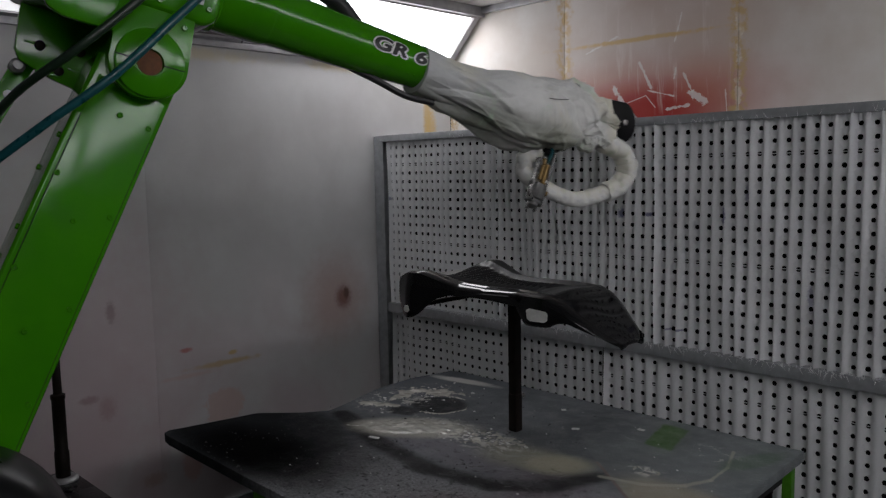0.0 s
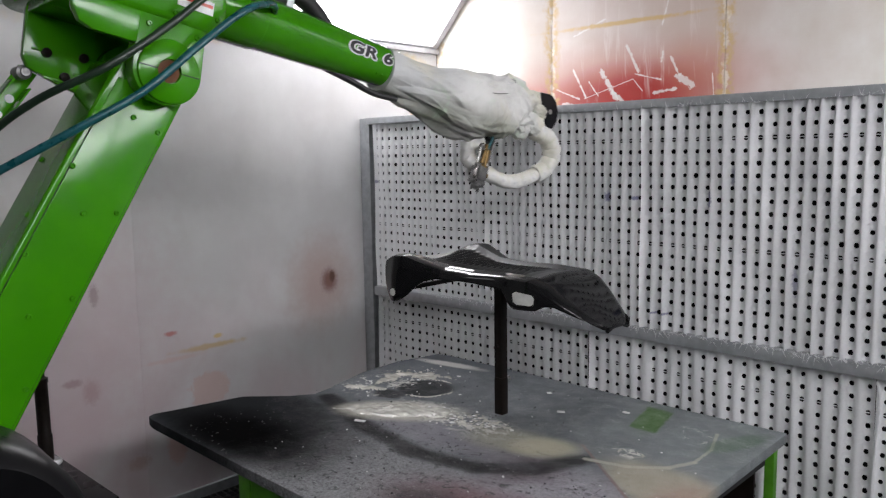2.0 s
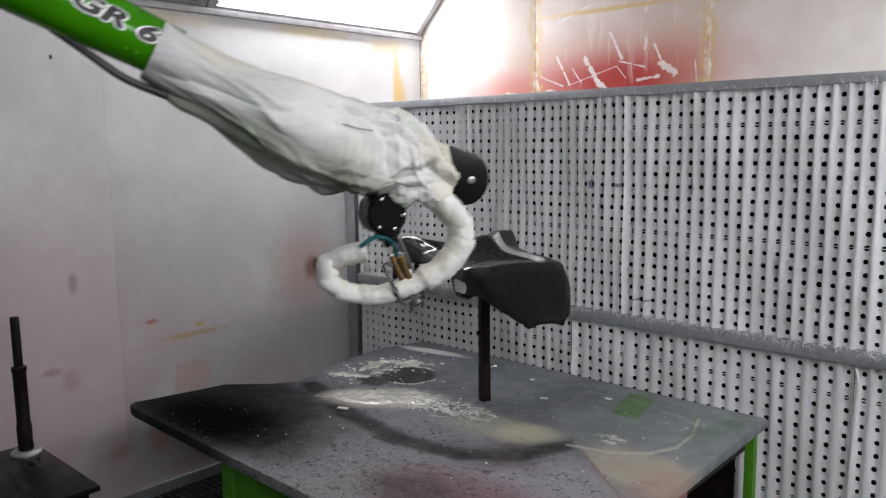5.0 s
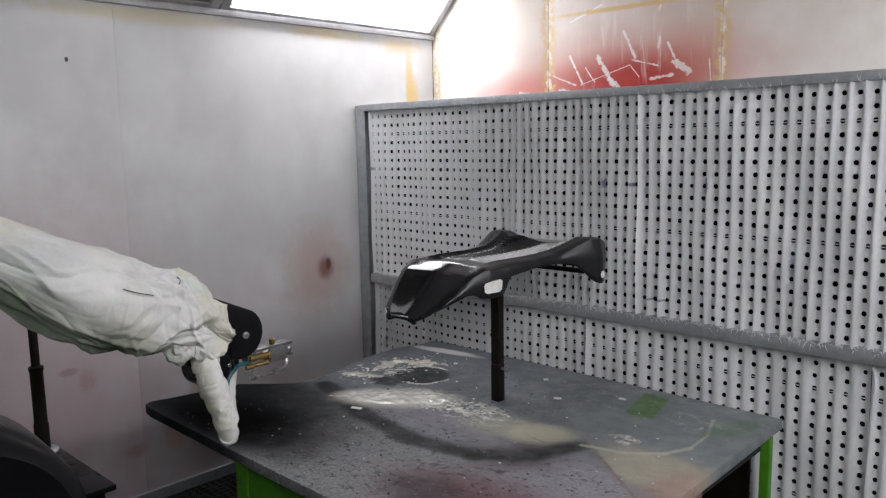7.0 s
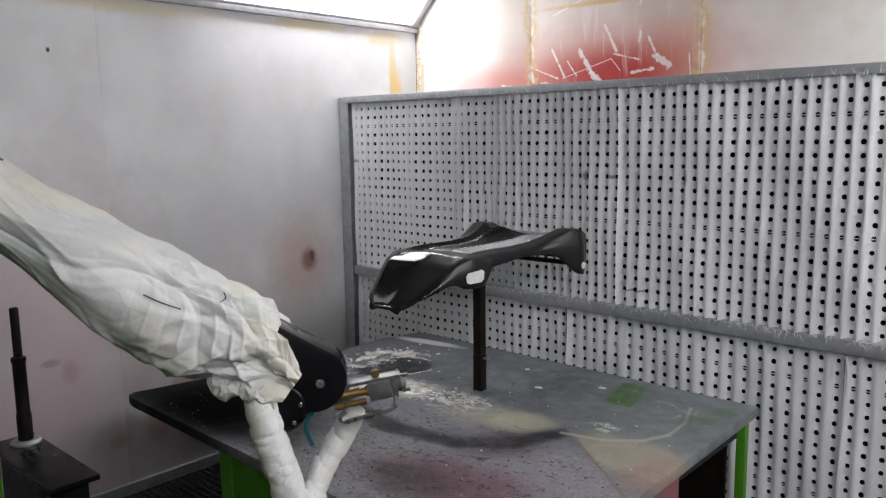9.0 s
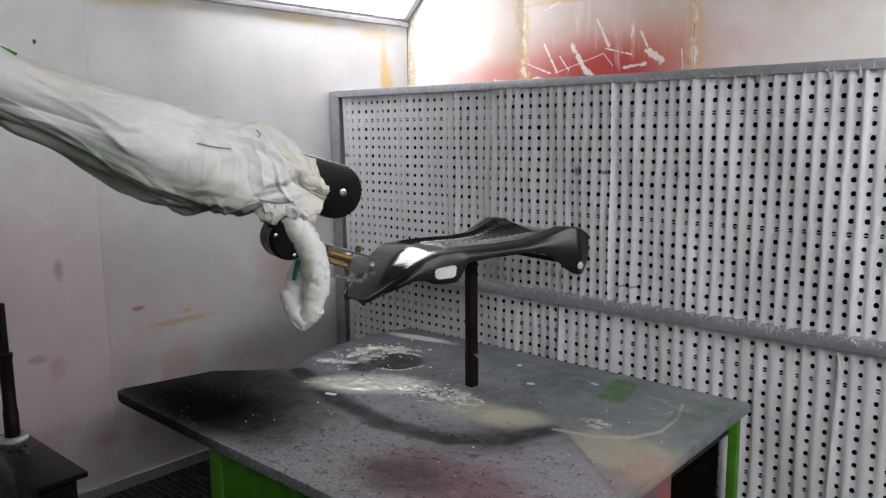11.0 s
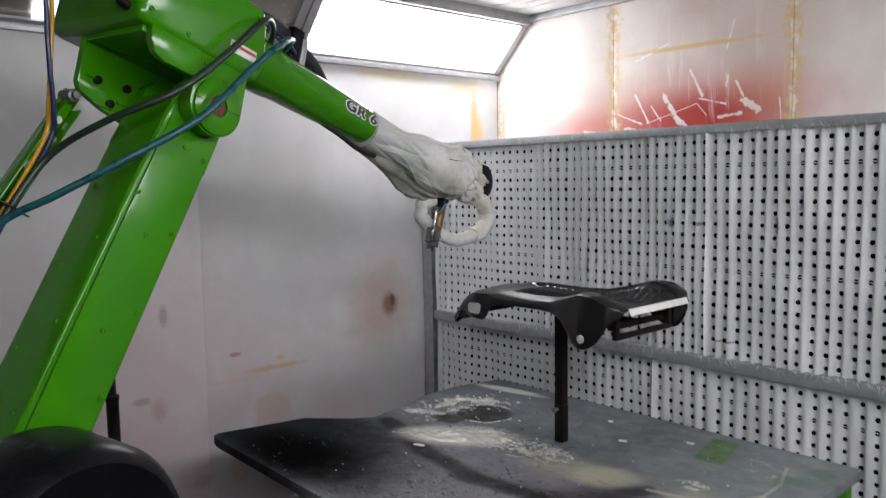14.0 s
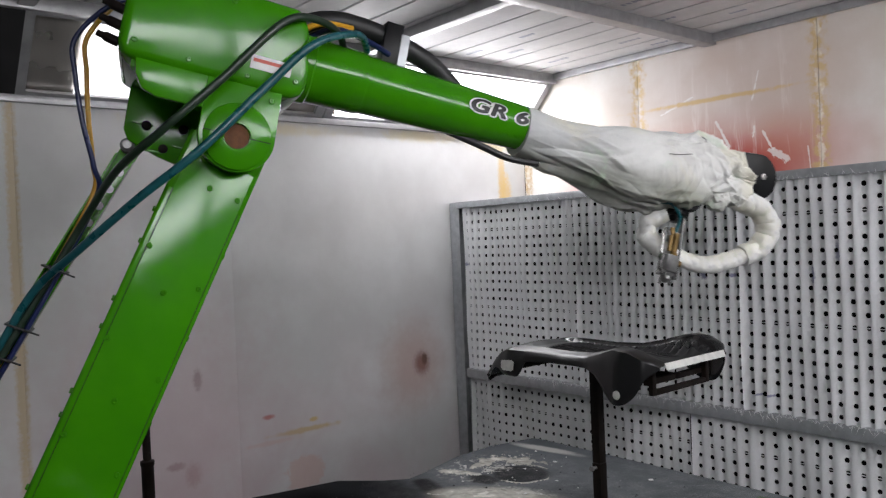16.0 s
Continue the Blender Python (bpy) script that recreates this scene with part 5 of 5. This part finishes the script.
    for name, mt, pts in (("yellow_tail", M_YELLOW, [(0.12, -0.04, 0.33), (0.17, -0.05, 0.36), (0.25, -0.03, 0.375)]), ("blue_tail", M_BLUE, [(0.12, -0.05, 0.30), (0.20, -0.06, 0.35), (0.30, -0.05, 0.345), (0.36, -0.03, 0.335)])):
        bm = B()
        tube(bm, pts, 0.008, 8)
        part(name, bm, mt, fore)
    bm = B()
    tube(bm, [(0.55, 0.02, 0.19), (0.66, -0.01, 0.165), (0.76, -0.02, 0.145), (0.86, -0.02, 0.15)], 0.010, 8)
    part("lower_cable", bm, M_RUBBER, fore, "black cable under the tube")
    for off, mt, dr, nm in ((0.0055, M_PAINTW, 0.0008, "lettering_outline"), (0.0021, M_INK, 0.0020, "lettering")):
        me = text_mesh("GR 6", 0.050, off, dr)
        me.materials.clear()
        me.materials.append(mt)
        ob = new(nm, me)
        ob.parent = fore
        ob.matrix_basis = Matrix.Translation((0.597, 0, 0.245)) @ Matrix.Rotation(radians(-4), 4, "X")
    for x in (0.735, 0.758):
        for g in (50, -38):
            piece("bolt", bolt, fore, Matrix.Translation((x, -tube_r(x) * math.cos(radians(g)), 0.245 + tube_r(x) * math.sin(radians(g)))) @ Matrix.Rotation(radians(90 - g), 4, "X") @ Matrix.Diagonal((0.5, 0.5, 0.6, 1)))
    # paper sleeve
    bm = B()
    dt = ([0.79, 0.95, 1.10, 1.25, 1.38, 1.45, 1.52, 1.58, 1.625], [0.310, 0.310, 0.321, 0.345, 0.365, 0.363, 0.348, 0.318, 0.29])
    db = ([0.79, 0.95, 1.05, 1.20, 1.28, 1.36, 1.44, 1.52, 1.58, 1.625], [0.164, 0.137, 0.120, 0.102, 0.101, 0.116, 0.146, 0.190, 0.222, 0.24])
    dw = ([0.775, 1.0, 1.2, 1.4, 1.5, 1.58, 1.64], [0.072, 0.080, 0.092, 0.098, 0.094, 0.085, 0.070])
    NR, NS = 300, 220
    # depth, turns round the arm, radians per metre along it, phase, near the wrist only
    FOLDS = ((0.026, 2, 4.0, 0.3, 0), (0.022, 3, -7.0, 1.1, 0), (0.020, 4, 10.0, 2.0, 0), (0.009, 6, -14.0, 0.5, 0), (0.005, 8, 22.0, 3.1, 0), (0.020, 3, 24.0, 1.7, 1), (0.020, 4, -37.0, 0.4, 1), (0.015, 5, 58.0, 2.6, 1), (0.009, 7, -90.0, 1.9, 1))
    rings = []
    for i in range(NR + 1):
        d = 0.79 + 0.835 * i / NR
        zt, zb, w = lerp(d, *dt), lerp(d, *db), lerp(d, *dw)
        ring = []
        for k in range(NS):
            a = 2 * math.pi * k / NS
            ca, sa = math.cos(a), math.sin(a)
            q = 0.86
            y = w * math.copysign(abs(ca) ** q, ca)
            z = (zt + zb) / 2 + (zt - zb) / 2 * math.copysign(abs(sa) ** q, sa)
            v = Vector((d, y, z))
            grow = min(1.0, (d - 0.78) / 0.12)
            far = max(0.0, min(1.0, (d - 1.18) / 0.25))
            bend = 1.3 * noise.noise(Vector((d * 3.2, ca * 1.1 + 3, sa * 1.1)))
            o = 0.012 * noise.noise(Vector((d * 3.5, ca * 1.3 + 3, sa * 1.3)))
            for amp, turns, along, ph, fa in FOLDS:
                w2 = (turns * a + along * d + ph + bend * (1 + 0.15 * turns)) / (2 * math.pi)
                tri = abs(2 * (w2 - math.floor(w2 + 0.5)))
                loc = 0.12 + 0.88 * max(0.0, min(1.0, 0.45 + 2.4 * noise.noise(Vector((d * 4 + ph * 5, ca * 1.5, sa * 1.5 + ph)))))
                o += (amp * (tri - 0.5) + 0.22 * amp * max(0.0, 1 - 8 * (1 - tri)) - 0.16 * amp * max(0.0, 1 - 9 * tri)) * loc * (far if fa else 1.0)
            o = grow * (o + 0.003 + (0.0006 + 0.0012 * far) * noise.noise(Vector((d * 30, y * 36, z * 36))))
            v += Vector((0, ca, sa)) * o
            ring.append(bm.verts.new(v))
        rings.append(ring)
    for a, c in zip(rings, rings[1:]):
        for k in range(NS):
            bm.faces.new((a[k], a[(k + 1) % NS], c[(k + 1) % NS], c[k]))
    bm.faces.new(rings[0][::-1])
    bm.faces.new(rings[-1])
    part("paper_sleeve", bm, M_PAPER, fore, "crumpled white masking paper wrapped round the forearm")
    for pts in ([(1.381, -0.070, 0.352), (1.392, -0.078, 0.345), (1.388, -0.086, 0.333), (1.398, -0.090, 0.322)], [(1.25, -0.101, 0.262), (1.29, -0.103, 0.269), (1.33, -0.103, 0.280)]):
        bm = B()
        tube(bm, pts, 0.0013, 6)
        part("tear", bm, M_INK, fore, "dark tear in the paper")
    # gathered paper at the hose exit
    bm = B()
    for c, rr in (((1.545, -0.03, 0.212), 0.046), ((1.500, -0.035, 0.190), 0.044), ((1.585, -0.03, 0.205), 0.038)):
        base = bmesh.ops.create_icosphere(bm, subdivisions=3, radius=rr, matrix=Matrix.Translation(c))
        for v in base["verts"]:
            g = (v.co - Vector(c)).normalized()
            q = v.co * 1.0
            o = 0.020 * noise.noise(q * 18) + 0.014 * noise.noise(q * 60 + Vector((3, 1, 7)))
            v.co += g * o
    part("gathered_paper", bm, M_PAPER, fore, smooth=False)
    # black end cap
    bm = B()
    pts = [(1.45, 0.205), (1.45, 0.34)] + [(1.655 + 0.077 * math.cos(radians(g)), 0.288 + 0.077 * math.sin(radians(g))) for g in range(85, -96, -12)]
    prism(bm, pts, "y", -0.042, 0.042, 0.010)
    part("end_cap", bm, M_BLACK, fore, "black rounded wrist cover")
    bm = B()
    lathe(bm, [(0.010, 0), (0.010, 0.004), (0.006, 0.005), (0.004, 0.002)], (1.672, -0.042, 0.291), (0, -1, 0), 14)
    part("cap_screw", bm, M_SHINY, fore)
    # wrist and spray gun
    bm = B()
    lathe(bm, [(0.046, -0.036), (0.050, -0.030), (0.050, 0.030), (0.046, 0.036)], (0, 0, 0), (0, 1, 0), 28)
    prism(bm, [(-0.02, 0.035), (-0.03, -0.03), (0.075, -0.135), (0.13, -0.08), (0.05, 0.035)], "y", -0.028, 0.028, 0.008)
    wrist = part("wrist", bm, M_BLACK, r, "black wrist joint")
    bm = B()
    lathe(bm, [(0.050, -0.046), (0.058, -0.038), (0.058, 0.038), (0.050, 0.046)], (0.094, 0, -0.088), (0, 1, 0), 32)
    part("wrist_housing", bm, M_BLACK, wrist)
    bm = B()
    lathe(bm, [(0.036, 0.0), (0.036, 0.035), (0.030, 0.040), (0.024, 0.041), (0.024, 0.060), (0.014, 0.062)], (0.125, 0, -0.083), (0.95, 0, 0.3), 24)
    part("tool_flange", bm, M_BLACK, wrist)
    me = None
    for k in range(5):
        if me is None:
            b2 = B()
            lathe(b2, [(0.005, 0), (0.005, 0.004), (0.003, 0.005)], seg=8)
            me = mesh_of("flange_screw", b2, M_SHINY)
        g = radians(60 * k - 40)
        piece("flange_screw", me, wrist, Matrix.Translation((0.094 + 0.044 * math.cos(g), -0.0455, -0.088 + 0.044 * math.sin(g))) @ back)
    # the gun lies along x of its own space: a carrier rail, the valve block and the nozzle head
    turn = Matrix.Translation((0.170, 0, -0.066)) @ Matrix.Rotation(radians(-19.5), 4, "Y")
    def gun(nm, bmf, mt, lab=""):
        bm = B()
        bmf(bm)
        bmesh.ops.transform(bm, matrix=turn, verts=bm.verts[:])
        return part(nm, bm, mt, wrist, lab)
    gun("gun_rail", lambda b: box(b, 0.0, 0.195, -0.020, 0.020, 0.012, 0.020, 0.002), M_GUN, "dull grey metal carrier rail")
    gun("gun_body", lambda b: box(b, 0.118, 0.172, -0.026, 0.022, -0.030, 0.013, 0.004), M_GUN, "dull grey metal spray gun body")
    gun("gun_mount", lambda b: box(b, 0.045, 0.075, -0.018, 0.018, -0.016, 0.013, 0.003), M_GUN)
    gun("nozzle_block", lambda b: box(b, 0.172, 0.186, -0.017, 0.017, -0.036, 0.018, 0.003), M_GUN)
    gun("valve_tube", lambda b: (lathe(b, [(0.011, 0.0), (0.012, 0.006), (0.0105, 0.012), (0.0105, 0.060), (0.013, 0.062), (0.013, 0.070)], (0.050, -0.016, -0.004), (1, 0, 0), 14),), M_BRASS, "yellow brass valve tube")
    gun("gun_fitting", lambda b: lathe(b, [(0.007, 0.0), (0.009, 0.02), (0.006, 0.022), (0.008, 0.075)], (0.035, -0.022, -0.026), (1, 0, 0), 12), M_BRASS, "brass fitting")
    gun("gun_nut", lambda b: lathe(b, [(0.008, 0), (0.010, 0.004), (0.010, 0.016), (0.006, 0.018)], (0.140, -0.004, 0.020), (0, 0, 1), 6), M_BRASS, "brass nut")
    gun("air_cap", lambda b: (lathe(b, [(0.018, 0), (0.020, 0.010), (0.014, 0.018), (0.005, 0.022)], (0.186, 0, -0.008), (1, 0, 0), 20), box(b, 0.196, 0.214, -0.004, 0.004, 0.006, 0.014, 0.001), box(b, 0.196, 0.214, -0.004, 0.004, -0.030, -0.022, 0.001)), M_GUN, "spray nozzle cap")
    gun("paint_pipe", lambda b: tube(b, [(0.178, -0.020, -0.030), (0.170, -0.026, -0.052), (0.140, -0.030, -0.058), (0.085, -0.030, -0.060), (0.052, -0.028, -0.062), (0.045, -0.028, -0.050), (0.060, -0.026, -0.038)], 0.0055, 8), M_SHINY, "polished paint pipe")
    gun("pipe_nut", lambda b: lathe(b, [(0.009, 0), (0.009, 0.020), (0.007, 0.021)], (0.120, -0.030, -0.0585), (1, 0, 0), 6), M_SHINY)
    gun("spacer", lambda b: box(b, 0.098, 0.116, -0.020, -0.002, 0.000, 0.012, 0.002), M_PAINTW, "white plastic spacer")
    gun("air_tube", lambda b: tube(b, [(-0.03, -0.028, -0.10), (-0.035, -0.032, -0.05), (0.0, -0.03, -0.012), (0.045, -0.02, -0.012)], 0.006, 8), M_TEAL, "thin teal air tube")
    # wrapped hose in short pieces
    segs = []
    for i in range(NSEG):
        bm = B()
        L = HOSE / NSEG
        rr = 0.039 if i < 6 else 0.030
        tube(bm, [(-L * 0.8, 0, 0), (-L * 0.3, 0, 0), (L * 0.3, 0, 0), (L * 0.8, 0, 0)], lambda s: rr * (0.90 + 0.10 * math.sin(math.pi * s)), 18, 6)
        for v in bm.verts:
            v.co += Vector((0, v.co.y, v.co.z)) * (0.20 * noise.noise(v.co * 20 + Vector((i * 3.1, 0, 0))) - 0.20 * max(0.0, 0.6 - 3 * abs(noise.noise(v.co * 26 + Vector((0, i * 2.3, 0))))))
        segs.append(part("hose_piece", bm, M_WRAP, r, "paper-wrapped hose" if i == 0 else ""))
    return dict(turret=turret, upper=upper, rod=rod, fore=fore, wrist=wrist, segs=segs)


build_floor()
build_walls()
build_ceiling()
build_lamps()
build_filter_wall()
build_table()
build_flakes()
build_grit()
build_residue()
build_pedestal()
STAND = build_stand()
PART = build_bodywork()
ROBOT = build_robot()


def turn_of(t):
    """Heading of the turning stand: it stands, turns a quarter, stands, turns a quarter."""
    rows = [(0.0, 179.0), (4.4, 179.0), (4.9, 158.0), (5.4, 124.0), (5.9, 98.0), (6.3, 91.0), (10.4, 91.0), (11.0, 78.0), (11.5, 56.8), (12.0, 34.8), (12.5, 15.5), (13.0, 3.4), (13.4, 0.0), (16.0, 0.0)]
    for a, b in zip(rows, rows[1:]):
        if t <= b[0]:
            if a[1] == b[1]:
                return a[1]
            break
    return glide(rows, t, 1)


def motions():
    times = [i * 0.25 for i in range(65)]
    for ob in (STAND, PART):
        walk(ob, [(t, pose(PX, PY, 0, 0, 0, turn_of(t))) for t in times])
    all_poses = [arm_pose(t) for t in times]
    for k, nm in enumerate(("turret", "upper", "rod", "fore", "wrist")):
        walk(ROBOT[nm], [(t, p[k]) for t, p in zip(times, all_poses)])
    hose = [hose_poses(t) for t in times]
    for i, ob in enumerate(ROBOT["segs"]):
        walk(ob, [(t, h[i]) for t, h in zip(times, hose)])


motions()
